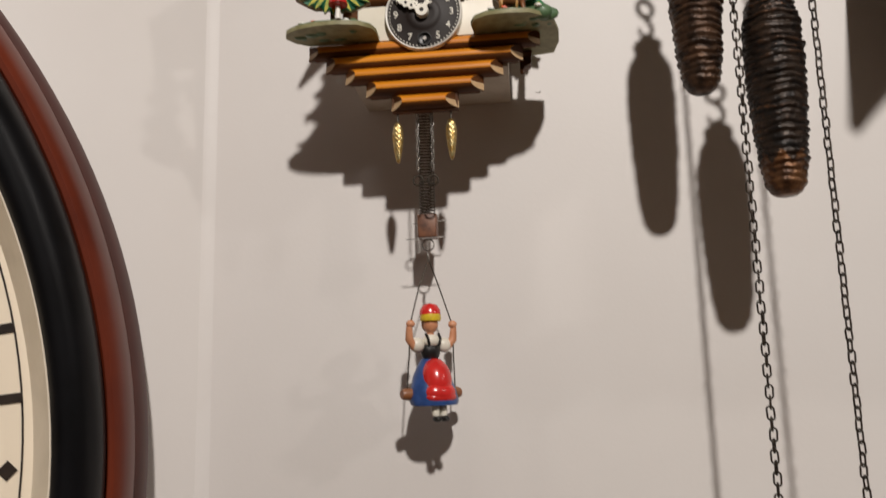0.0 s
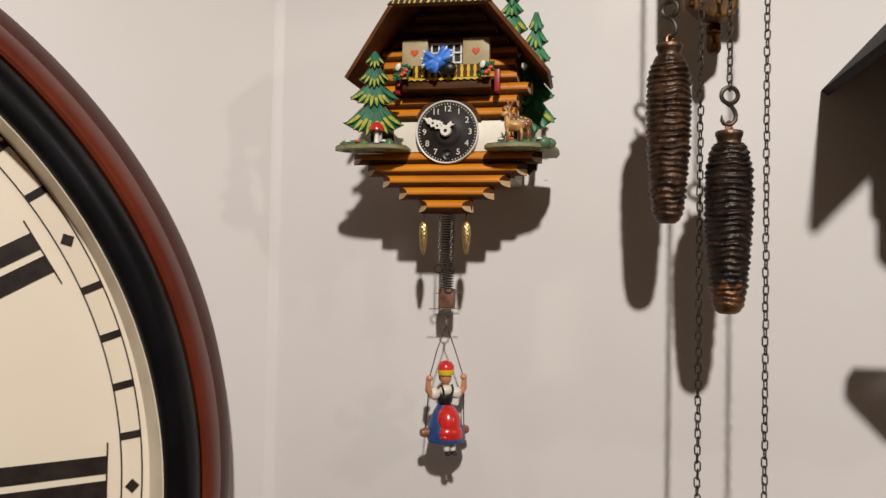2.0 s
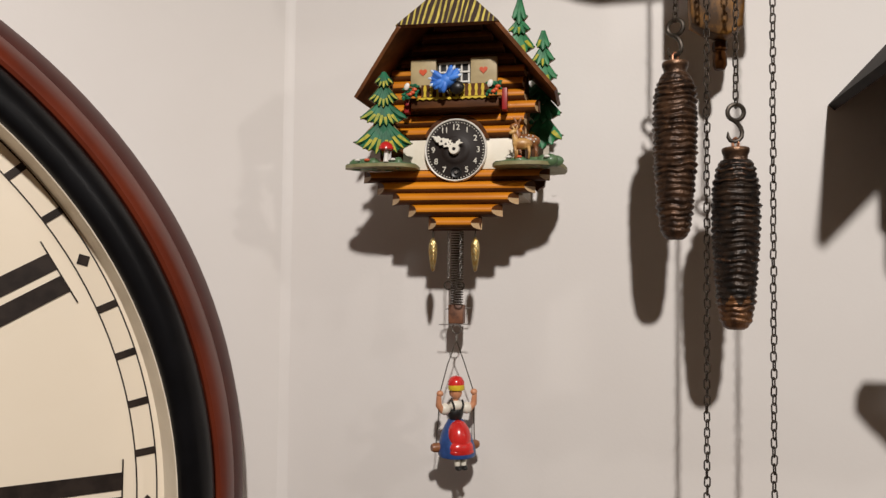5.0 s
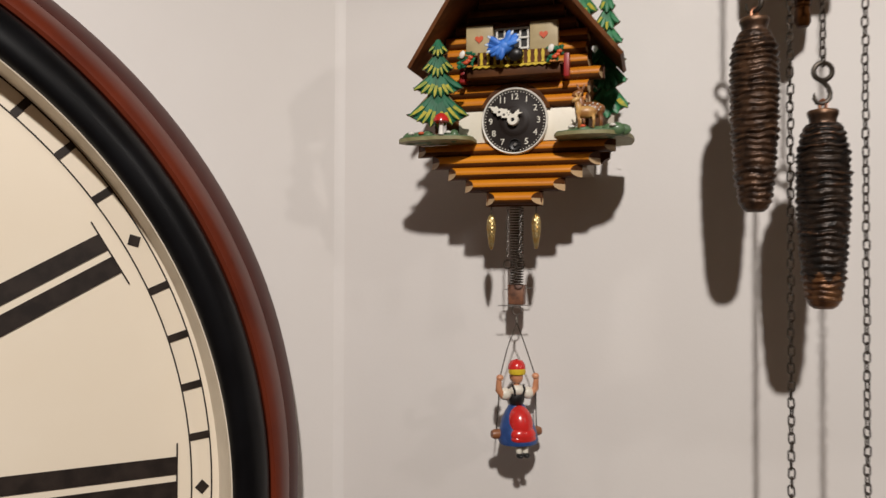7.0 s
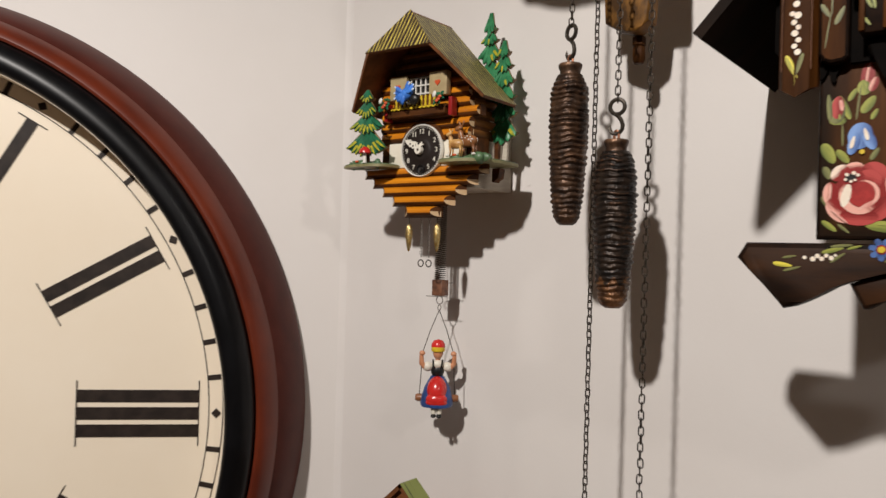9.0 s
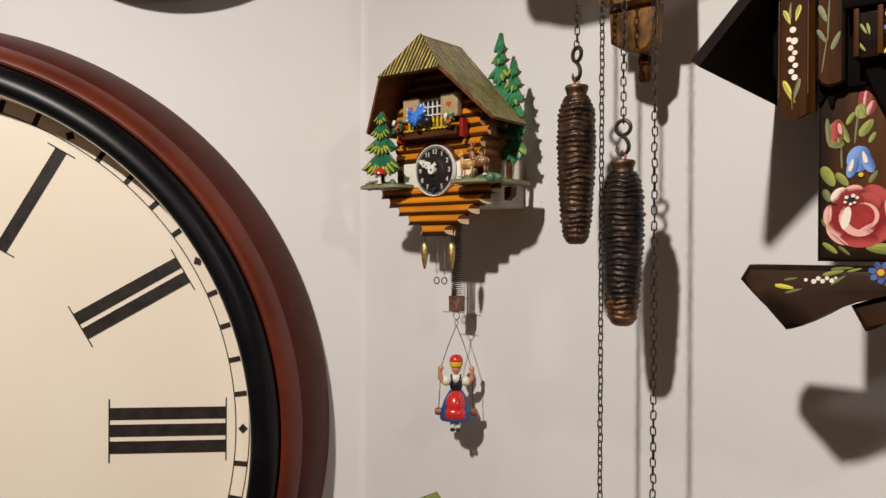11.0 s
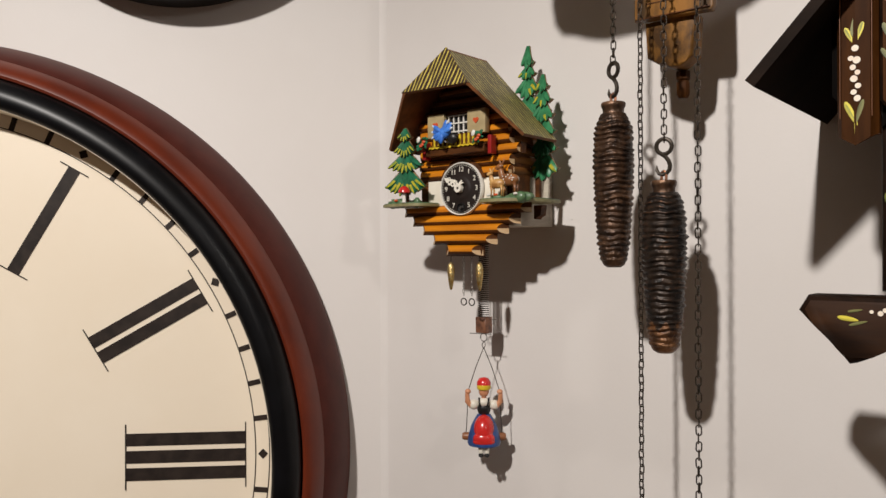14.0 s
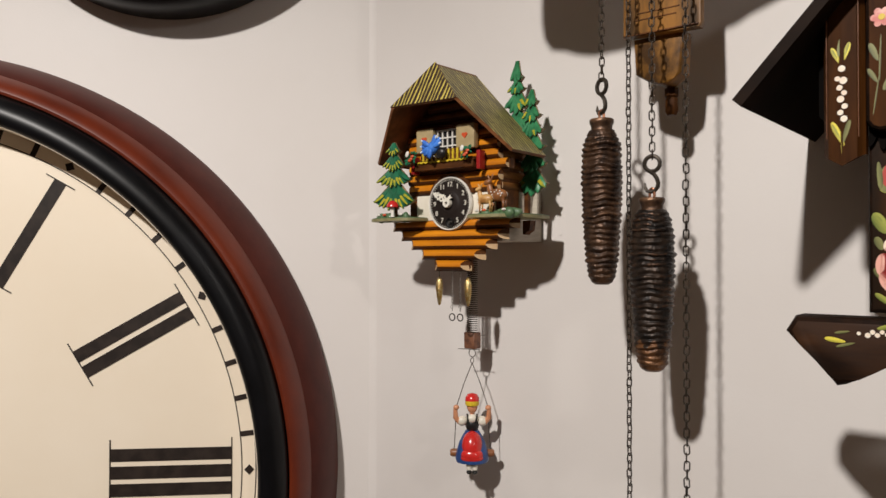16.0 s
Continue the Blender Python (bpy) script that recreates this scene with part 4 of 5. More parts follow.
    for x0, x1 in ((-0.0737, -0.0579), (-0.0367, -0.0207)):
        s = part("shutter", box(x0, x1, 0.3425, 0.3480, 1.7130, 1.7303, 0.0008), SHUTTER, c, "tan shutter with a red heart")
        m, h = (x0 + x1) / 2, 1.7222
        heart = [(m + 0.0026 * 16 * math.sin(k) ** 3 / 17, h + 0.0024 * (13 * math.cos(k) - 5 * math.cos(2 * k) - 2 * math.cos(3 * k) - math.cos(4 * k)) / 16) for k in [2 * math.pi * j / 24 for j in range(24)]]
        part("heart", prism(heart, 0.3420, 0.3428), HEART, s, "orange-red painted heart")
    b = part("balcony", box(-0.0722, -0.0190, 0.3389, 0.3490, 1.6994, 1.7050, 0.0005), LOG_DARK, c, "brown balcony box")
    part("balcony_floor", box(-0.0735, -0.0175, 0.3385, 0.3490, 1.7040, 1.7056), LOG_DARK, b)
    part("balcony_back", box(-0.0660, -0.0250, 0.3392, 0.3402, 1.7050, 1.7135), LOG_DARK, b)
    for x in (-0.0755, -0.0158):
        part("balcony_post", box(x - 0.0015, x + 0.0015, 0.3405, 0.3470, 1.6975, 1.7105, 0.0004), RED_DARK, b, "dark red balcony side")
    for k in range(10):
        x = -0.0636 + k * 0.0039
        pts = [(x - 0.0009, 1.7060), (x + 0.0009, 1.7060), (x + 0.0006, 1.7085), (x + 0.0010, 1.7105), (x + 0.0006, 1.7132), (x - 0.0006, 1.7132), (x - 0.0010, 1.7105), (x - 0.0006, 1.7085)]
        part("baluster", prism(pts, 0.3385, 0.3394), YELLOW, b, "yellow painted baluster")
    lace = [(-0.0685, 1.7055)] + [(-0.0685 + 0.0440 * k / 22, 1.7042 + (0.0005 if k % 2 else -0.0003)) for k in range(23)] + [(-0.0245, 1.7055)]
    part("balcony_lace", prism(lace[::-1], 0.3375, 0.3387), YELLOW, b, "yellow scalloped balcony edge")
    for x in (-0.0715, -0.0215):
        rnd = random.Random(int(-x * 9000))
        bm = bmesh.new()
        for k in range(22):
            blob((x + rnd.uniform(-0.0045, 0.0045), 0.3335 + rnd.uniform(-0.001, 0.0015), 1.7085 + rnd.uniform(-0.004, 0.004)), (0.0016, 0.0007, 0.0009), bm, 0, pose(0, 0, 0, 0, rnd.uniform(0, 180), 0), seg=8, rings=5)
        blob((x - 0.0016, 0.3318, 1.7112), (0.0016, 0.0008, 0.0024), bm, 2, pose(0, 0, 0, 0, 20, 0), seg=10, rings=6)
        for dx, dz in ((0.0018, -0.001), (0.0030, 0.0008), (0.0004, -0.0020)):
            blob((x + dx, 0.3320, 1.7085 + dz), (0.0016, 0.0008, 0.0011), bm, 1, seg=8, rings=5)
        part("posy", bm, [TREE_GREEN, HEART, WHITE], b, "green bunch with red and white flowers")
    # bases
    for name, pts in (("moss_base", [(-0.1136, 0.3400), (-0.1115, 0.3345), (-0.1050, 0.3305), (-0.0960, 0.3285), (-0.0860, 0.3280), (-0.0760, 0.3300), (-0.0700, 0.3350), (-0.0685, 0.3400), (-0.0690, 0.3505), (-0.0900, 0.3505), (-0.1040, 0.3505), (-0.1100, 0.3460)]),
                      ("moss_base", [(-0.0225, 0.3400), (-0.0205, 0.3345), (-0.0140, 0.3308), (-0.0050, 0.3298), (0.0050, 0.3312), (0.0122, 0.3360), (0.0172, 0.3440), (0.0196, 0.3550), (0.0200, 0.3660), (0.0178, 0.3790), (-0.0030, 0.3830), (-0.0030, 0.3505), (-0.0215, 0.3505)])):
        bm = bmesh.new()
        top = [bm.verts.new((x, y, 1.6660)) for x, y in pts]
        bot = [bm.verts.new((x, y, 1.6634)) for x, y in pts]
        bm.faces.new(top).material_index = 0
        bm.faces.new(bot[::-1]).material_index = 1
        for i in range(len(pts)):
            bm.faces.new((top[i], bot[i], bot[(i + 1) % len(pts)], top[(i + 1) % len(pts)])).material_index = 1
        bmesh.ops.bevel(bm, geom=[e for e in bm.edges if all(v.co.z > 1.665 for v in e.verts)], offset=0.0006, segments=2, affect="EDGES")
        mx = sum(p[0] for p in pts) / len(pts)
        rnd = random.Random(int(abs(mx) * 1e5))
        for k in range(16):
            q = (mx + rnd.uniform(-0.015, 0.015), 0.340 + rnd.uniform(-0.004, 0.006), 1.6662)
            blob(q, (rnd.uniform(0.0025, 0.006), rnd.uniform(0.002, 0.004), rnd.uniform(0.0012, 0.0040)), bm, 0, seg=10, rings=6)
        base = part(name, bm, [MOSS, MOSS_EDGE], c, "moss-green painted base shelf", smooth=50)
        for dx, mt in ((-0.0125, WHITE), (0.0095, WHITE), (-0.0065, HEART)):
            part("flower_dab", blob((mx + dx, 0.3345, 1.6682), (0.0018, 0.0012, 0.0010), seg=8, rings=5), mt, base)
    # front fir tree
    tiers = ((1.7214, 1.7125, 0.0060), (1.7146, 1.7018, 0.0094), (1.7046, 1.6904, 0.0146), (1.6932, 1.6735, 0.0178))
    swing_round = pose(-0.0950, 0.3318, 0, 0, 0, 14) @ Matrix.Diagonal((1.05, 1, 1, 1)) @ pose(0.0950, -0.3318, 0)

    def turned(bm):
        bm.transform(swing_round)
        return bm
    t = part("fir_tree", turned(cutout_tree(tiers, -0.0880, 0.3318, 0.3350, seed=3)), [TREE_GREEN, EDGE_WOOD], c, "green board fir tree with yellow brush tips")
    for i, (top, low, half) in enumerate(tiers):
        part("branch_tier", turned(branch_tier(top, low, half, -0.0880, 0.3312 + 0.0004 * i, (5, 7, 8, 9)[i], 0.0022, 40 + i, 0.85)), [TREE_GREEN, YELLOW_TIP, EDGE_WOOD], t, "fan of carved green branches with yellow tips", smooth=35)
    part("trunk", turned(box(-0.0895, -0.0865, 0.332, 0.335, 1.6655, 1.676)), LOG_DARK, t)
    # toadstool
    ms = part("toadstool_stem", lathe([(0.0, 1.6660), (0.0016, 1.6660), (0.0012, 1.6700), (0.0013, 1.6740), (0.0, 1.6742)], (-0.0845, 0.3288, 0), seg=16), WHITE, c, "white toadstool stem")
    part("toadstool_cap", lathe([(0.0, 1.6728), (0.0030, 1.6726), (0.0046, 1.6733), (0.0044, 1.6748), (0.0032, 1.6768), (0.0014, 1.6780), (0.0, 1.6782)], (-0.0845, 0.3288, 0), seg=24), RED, ms, "glossy red toadstool cap")
    # fir trees behind the roof
    t2 = part("fir_tree", cutout_tree(((1.7782, 1.7640, 0.0056), (1.7660, 1.7568, 0.0078), (1.7580, 1.7440, 0.0110), (1.7455, 1.7270, 0.0135), (1.7290, 1.7085, 0.0150), (1.7100, 1.6880, 0.0155)), -0.0120, 0.3830, 0.3860, seed=7), [TREE_LIT, EDGE_WOOD], c, "tall green board fir tree behind the roof")
    t3 = part("fir_tree", cutout_tree(((1.7545, 1.7445, 0.0052), (1.7465, 1.7345, 0.0078), (1.7365, 1.7235, 0.0100), (1.7255, 1.7115, 0.0115), (1.7135, 1.6990, 0.0125), (1.7010, 1.6840, 0.0138)), 0.0038, 0.3780, 0.3815, seed=9), [TREE_LIT, EDGE_WOOD], c, "green board fir tree beside the roof")
    part("trunk", box(-0.0030, 0.0005, 0.3785, 0.3815, 1.666, 1.690), LOG_DARK, t3, "brown trunk")
    part("stay", prism([(0.0030, 1.6655), (0.0072, 1.6655), (0.0080, 1.6860), (0.0050, 1.6860)], 0.3790, 0.3812), CASE_WOOD, t3, "pale unpainted stay board")
    for tree, cx, yy, tt in ((t2, -0.0120, 0.3824, ((1.7800, 1.7640, 0.0054), (1.7665, 1.7560, 0.0080), (1.7590, 1.7432, 0.0112), (1.7460, 1.7262, 0.0138), (1.7290, 1.7077, 0.0150), (1.7100, 1.6872, 0.0155))),
                             (t3, 0.0038, 0.3774, ((1.7560, 1.7438, 0.0052), (1.7470, 1.7338, 0.0080), (1.7370, 1.7228, 0.0102), (1.7262, 1.7108, 0.0118), (1.7140, 1.6982, 0.0128), (1.7015, 1.6832, 0.0142)))):
        for i, (top, low, half) in enumerate(tt):
            part("branch_tier", branch_tier(top, low, half, cx, yy + 0.0003 * i, 3 if i == 0 else 5, 0.0026, 70 + i + int(yy * 1e4), 0.25 if i < 4 else 0.5), [TREE_LIT, YELLOW_TIP, EDGE_WOOD], tree, smooth=35)
    # dial
    dc = (-0.0462, 0.0, 1.6752)
    arc = [(dc[0] + 0.0212 * math.cos(radians(k)), dc[2] + 0.0010 + 0.0212 * math.sin(radians(k))) for k in range(16, 165, 6)]
    part("dial_arch", prism(arc[::-1], 0.3488, 0.3510, bevel=0.0004), LOG_DARK, c, "brown arch over the dial")
    part("dial_rim", lathe([(0.0180, 0.3478), (0.0182, 0.3468), (0.0188, 0.3466), (0.0192, 0.3472), (0.0192, 0.3496), (0.0180, 0.3496)], dc, "y", 72, close=True), WHITE, c, "white dial rim")
    d = part("dial", lathe([(0.0, 0.3470), (0.0050, 0.3470), (0.0070, 0.3468), (0.0082, 0.3474), (0.0095, 0.3478), (0.0181, 0.3478), (0.0181, 0.3495), (0.0, 0.3495)], dc, "y", 72), DIAL_BLACK, c, "black moulded dial with ivory numerals")
    for k in range(1, 13):
        if k == 6:
            continue
        a = radians(30 * k)
        part("numeral", text_mesh(str(k), 0.0050, (dc[0] + 0.0139 * math.sin(a), 0.3476, dc[2] + 0.0139 * math.cos(a))), HAND_IVORY, d, smooth=False)
    bm = bmesh.new()
    for k in range(60):
        a = radians(6 * k)
        petal(dc[0] + 0.0171 * math.sin(a), dc[2] + 0.0171 * math.cos(a), 0.0008 if k % 5 else 0.0012, 0.0005, 90 - 6 * k, 0, bm, 0.3478, 0.0002)
    part("minute_track", bm, HAND_IVORY, d)
    part("keyhole", lathe([(0.0, 0.3477), (0.0022, 0.3477), (0.0029, 0.3474), (0.0031, 0.3464), (0.0034, 0.3464), (0.0035, 0.3480)], (dc[0] + 0.0004, 0, dc[2] - 0.0137), "y", 24), BLACK, d, "black winding hole")
    part("winding_square", lathe([(0.0, 0.3460), (0.0011, 0.3460), (0.0013, 0.3478)], (dc[0] + 0.0006, 0, dc[2] - 0.0137), "y", 4), STEEL, d, "dull metal winding square")
    for ang, ln, yy in ((-59, 0.0155, 0.3448), (-44, 0.0092, 0.3456)):
        bm = bmesh.new()
        m = Matrix.Translation((dc[0] - 0.0006, 0, dc[2] + 0.0004)) @ pose(0, 0, 0, 0, ang, 0)
        s = ln / 0.0155
        pts = [(-0.0011, -0.001), (0.0011, -0.001), (0.0009, 0.004 * s), (0.0022, 0.0058 * s), (0.0012, 0.0070 * s), (0.0026, 0.0088 * s), (0.0014, 0.0102 * s), (0.0020, 0.0115 * s), (0.0008, 0.0135 * s), (0.0, 0.0160 * s),
               (-0.0008, 0.0135 * s), (-0.0020, 0.0115 * s), (-0.0014, 0.0102 * s), (-0.0026, 0.0088 * s), (-0.0012, 0.0070 * s), (-0.0022, 0.0058 * s), (-0.0009, 0.004 * s)]
        prism(pts, yy, yy + 0.0006, bm, m=m)
        h = part("clock_hand", bm, HAND_IVORY, d, "ornate ivory hand")
        for q in (0.0058, 0.0090):
            v = m @ Vector((0, 0, q * s))
            part("pierced_hole", lathe([(0.0, yy - 0.0002), (0.0007, yy - 0.0002), (0.0007, yy + 0.0005)], (v.x, 0, v.z), "y", 10), DIAL_BLACK, h)
    tail = Matrix.Translation((dc[0] - 0.0004, 0, dc[2] + 0.0002)) @ pose(0, 0, 0, 0, 34, 0)
    part("hand_tail", prism([(-0.0010, 0.0018), (0.0010, 0.0018), (0.0011, 0.0042), (0.0026, 0.0062), (0.0008, 0.0056), (-0.0004, 0.0068), (-0.0012, 0.0044)], 0.3440, 0.3447, m=tail), HAND_IVORY, d, "forked ivory counterweight")
    part("hand_boss", lathe([(0.0011, 0.3452), (0.0011, 0.3436), (0.0030, 0.3436), (0.0033, 0.3442), (0.0033, 0.3466)], (dc[0] - 0.0004, 0, dc[2] + 0.0002), "y", 28), HAND_IVORY, d, "ivory hub ring")
    part("hub_pin", lathe([(0.0, 0.3444), (0.0011, 0.3446), (0.0011, 0.3470)], (dc[0] - 0.0004, 0, dc[2] + 0.0002), "y", 14), BLACK, d)
    # hangings under the case
    for x, zz in ((-0.0610, 1.6247), (-0.0346, 1.6250)):
        bm, rows = bmesh.new(), []
        for i in range(71):
            h = 0.0206 * i / 70
            rr = float(np.interp(h, [0, 0.0008, 0.003, 0.007, 0.012, 0.016, 0.0190, 0.0200, 0.0206], [0.0003, 0.0009, 0.0014, 0.0020, 0.00255, 0.0025, 0.0018, 0.0011, 0.0006]))
            row = []
            for j in range(40):
                k = 2 * math.pi * j / 40
                rel = abs(math.sin(4 * k + h * 1300)) + abs(math.sin(4 * k - h * 1300)) - 1.2
                q = rr * (1 + 0.13 * rel)
                row.append(bm.verts.new((x + q * math.cos(k), 0.354 + q * math.sin(k), zz - 0.0232 + h)))
            rows.append(row)
        for u, v in zip(rows, rows[1:]):
            for j in range(40):
                bm.faces.new((u[j], u[(j + 1) % 40], v[(j + 1) % 40], v[j]))
        bm.faces.new(rows[0][::-1])
        bm.faces.new(rows[-1])
        g = part("pine_cone_bob", bm, GOLD, c, "tiny gold-plated pine cone", smooth=True)
        part("hook_wire", tube([(x, 0.354, zz - 0.003), (x, 0.354, zz + 0.0018)], 0.0004, 6), HOOK, g, "dark wire loop")
    return c


mini_cuckoo()

SMALL_LINK = finish("link", tube([(0.0007 * math.cos(k), 0, 0.0007 * math.sin(k) + (0.0006 if math.sin(k) > 0 else -0.0006)) for k in [2 * math.pi * (j + 0.5) / 10 for j in range(10)]], 0.00022, 5, True), STEEL, True)
for x in (-0.0519, -0.0445):
    ch = chain("pull_chain", x, 0.3576, 1.6270, 1.5962, 0.0021, SMALL_LINK, 30, "thin steel pull chain with end ring", "pull chains")
    ob = part("end_ring", tube(ring_pts((x, 0.3576, 1.5930), 0.0025, 24), 0.00045, 8, True), HOOK, ch, "dark wire end ring")

# ---- cuckoo bird figurine on its perch ----
DROP = -0.0097


def bird():
    bm = bmesh.new()
    at = Vector((-0.0492, 0.3325, 1.7140))
    tilt = pose(0, 0, 0, 0, -24, 0)
    blob(at, (0.0062, 0.0036, 0.0044), bm, 0, tilt)
    blob(at + Vector((0.0052, -0.0004, 0.0034)), (0.0026, 0.0024, 0.0024), bm, 0, tilt)
    rnd = random.Random(12)
    for first, last, reach in ((148, 216, 0.0052), (18, 66, 0.0046), (228, 262, 0.0034)):
        for i in range(6):
            a = first + (last - first) * i / 5 + rnd.uniform(-4, 4)
            r = reach + rnd.uniform(-0.0008, 0.0010)
            lay = -0.0026 + 0.0005 * (i % 4)
            d = Vector((math.cos(radians(a)), 0, math.sin(radians(a))))
            lean = pose(0, 0, 0, 0, -a + rnd.uniform(-9, 9), 0)
            blob(at + d * r + Vector((0, lay, 0)), (0.0046, 0.0009, 0.0017), bm, 0, lean, seg=10, rings=6)
            if i % 2 == 0 and first < 200:
                blob(at + d * (r + 0.0036) + Vector((0, lay - 0.0003, 0)), (0.0016, 0.0005, 0.0008), bm, 1, lean, seg=8, rings=5)
    blob(at + Vector((0.0060, 0.0018, -0.0040)), (0.0046, 0.0030, 0.0040), bm, 2)
    tube([(at.x, 0.3325, at.z - 0.006), (at.x + 0.001, 0.3360, at.z - 0.0066), (at.x + 0.001, 0.3470, at.z - 0.006)], 0.0006, 6, bm=bm, mi=3)
    single("bird_figurine", bm, [BIRD_BLUE, BIRD_PALE, BLACK, STEEL], tuple(at), "small bright blue bird figurine on a wire perch", "figurine", smooth=True)


bird()


def deer(name, at, s, body, label, turn, spots=True):
    bm = bmesh.new()
    blob((0.0008, 0, 0.0128), (0.0086, 0.0036, 0.0050), bm, 0)
    blob((-0.0052, 0, 0.0165), (0.0026, 0.0020, 0.0062), bm, 0, pose(0, 0, 0, 0, -14, 0))
    blob((-0.0072, -0.0004, 0.0228), (0.0036, 0.0019, 0.0021), bm, 0, pose(0, 0, 0, 0, -18, 0))
    for dx, a in ((-0.0066, -28), (-0.0040, 22)):
        blob((dx, 0, 0.0262), (0.0008, 0.0006, 0.0027), bm, 0, pose(0, 0, 0, 0, a, 0))
    for dx, dy in ((-0.0054, -0.0014), (-0.0040, 0.0014), (0.0060, -0.0014), (0.0066, 0.0012)):
        tube([(dx, dy, 0.0105), (dx + 0.0006, dy, 0.0055), (dx, dy, 0.0)], [0.0015, 0.0009, 0.0006], 7, bm=bm)
    blob((0.0080, 0, 0.0130), (0.0012, 0.0008, 0.0020), bm, 1)
    if spots:
        for dx, dz in ((0.0, 0.0150), (0.003, 0.0136), (0.0045, 0.0156), (-0.002, 0.0130), (0.0062, 0.0138), (0.0018, 0.0162), (-0.0028, 0.0152), (0.0052, 0.0122)):
            blob((dx, -0.0033, dz), (0.0006, 0.0005, 0.0006), bm, 1, seg=6, rings=4)
    bm.transform(pose(*at, 0, 0, turn) @ Matrix.Scale(s, 4))
    single(name, bm, [body, WHITE], at, label, "figurine", "deer figurines", smooth=True)


deer("deer_figurine", (-0.0034, 0.3450, 1.6670), 0.92, DEER, "brown spotted deer figurine standing on moss base", 6)
deer("deer_figurine", (-0.0048, 0.3335, 1.6668), 0.68, FAWN, "small tan fawn figurine in front of the deer", 8, False)


# ---- swinging doll below the clock ----
def swing():
    x, y, dz = -0.0508, 0.3805, DROP
    p = thing("swing_pendulum", (x, y, 1.4996 + dz), 0, "wire swing on a coil spring under the clock", "pendulum")
    turns, pts = 44, []
    for j in range(turns * 12 + 1):
        k = 2 * math.pi * j / 12
        pts.append((x + 0.0040 * math.cos(k), y + 0.0040 * math.sin(k), 1.650 - (1.650 - 1.5885 - dz) * j / (turns * 12)))
    part("coil_spring", tube(pts, 0.00034, 5), HOOK, p, "fine dark coil spring")
    part("bob", prism([(x - 0.0049, 1.5900 + dz), (x + 0.0049, 1.5900 + dz), (x + 0.0048, 1.5780 + dz), (x - 0.0047, 1.5780 + dz)], y - 0.0042, y + 0.0042, bevel=0.0007), PEND_WOOD, p, "brown wooden bob")
    part("cross_wire", tube([(x - 0.0085, y + 0.0052, 1.5868 + dz), (x + 0.0085, y + 0.0052, 1.5880 + dz)], 0.0003, 6), STEEL, p)
    part("cross_wire", tube([(x - 0.0110, y - 0.003, 1.5772 + dz), (x + 0.0095, y - 0.003, 1.5778 + dz)], 0.0003, 6), STEEL, p)
    part("ring", tube(ring_pts((x, y, 1.5745 + dz), 0.0030, 20, "xz"), 0.0004, 6, True), STEEL, p)
    part("wire_loop", tube(ring_pts((x, y, 1.5688 + dz), 0.0020, 18, "yz"), 0.00035, 6, True), STEEL, p)
    turn = pose(x, y, dz, 0, 0, 36)
    for s in (-1, 1):
        q = [turn @ Vector(v) for v in ((0, 0, 1.5670), (s * 0.0062, 0, 1.5515), (s * 0.0122, -0.0015, 1.5330), (s * 0.0126, -0.001, 1.5180), (s * 0.0136, 0, 1.5010))]
        part("swing_wire", tube(q, 0.00034, 6), HOOK, p, "dark twisted swing wire")
    bm = tube([turn @ Vector((s * 0.0165, 0, 1.4996)) for s in (-1, -0.9, 0, 0.9, 1)], [0.0022, 0.0030, 0.0030, 0.0030, 0.0022], 10)
    part("swing_seat", bm, SEAT_WOOD, p, "reddish wooden swing bar")
    # the doll, one plain figure that faces along -y before the turn
    d = bmesh.new()
    d_mats = [NAVY, RED, BLACK, BLOUSE, SKIN, YELLOW, RED_DARK, DEER]
    lathe([(0.0, 1.4938), (0.0118, 1.4940), (0.0126, 1.4960), (0.0118, 1.5010), (0.0098, 1.5080), (0.0072, 1.5130), (0.0050, 1.5165), (0.0, 1.5165)], (0, 0, 0), seg=28, bm=d, mi=0)
    for v in d.verts:
        v.co.y = v.co.y * 0.86 - max(0.0, 1.512 - v.co.z) * 0.16
    blob((0, -0.0052, 1.5062), (0.0078, 0.0078, 0.0108), d, 1, pose(0, 0, 0, -14, 0, 0), 18, 12)
    blob((0, -0.0092, 1.5000), (0.0082, 0.0048, 0.0056), d, 1, pose(0, 0, 0, -10, 0, 0), 18, 12)
    blob((0, -0.0100, 1.4978), (0.0084, 0.0038, 0.0030), d, 1, None, 16, 10)
    for q in (-1, 1):
        tube([(q * 0.0026, -0.0036, 1.5230), (q * 0.0034, -0.0044, 1.5262), (q * 0.0036, -0.0020, 1.5290)], 0.0007, 6, bm=d, mi=2)
    blob((0, 0, 1.5205), (0.0052, 0.0040, 0.0058), d, 2)
    blob((0, -0.0010, 1.5255), (0.0050, 0.0036, 0.0034), d, 3)
    for s in (-1, 1):
        blob((s * 0.0076, 0, 1.5235), (0.0040, 0.0034, 0.0038), d, 3)
        tube([(s * 0.0092, -0.0002, 1.5225), (s * 0.0124, -0.0010, 1.5262), (s * 0.0126, -0.0016, 1.5325)], [0.0022, 0.0021, 0.0016], 9, bm=d, mi=4)
        blob((s * 0.0120, -0.0018, 1.5338), (0.0023, 0.0022, 0.0020), d, 4)
        tube([(s * 0.0020, -0.0070, 1.4955), (s * 0.0021, -0.0078, 1.4915), (s * 0.0021, -0.0078, 1.4890)], [0.0022, 0.0021, 0.0018], 9, bm=d, mi=3)
        blob((s * 0.0021, -0.0092, 1.4876), (0.0021, 0.0032, 0.0015), d, 2)
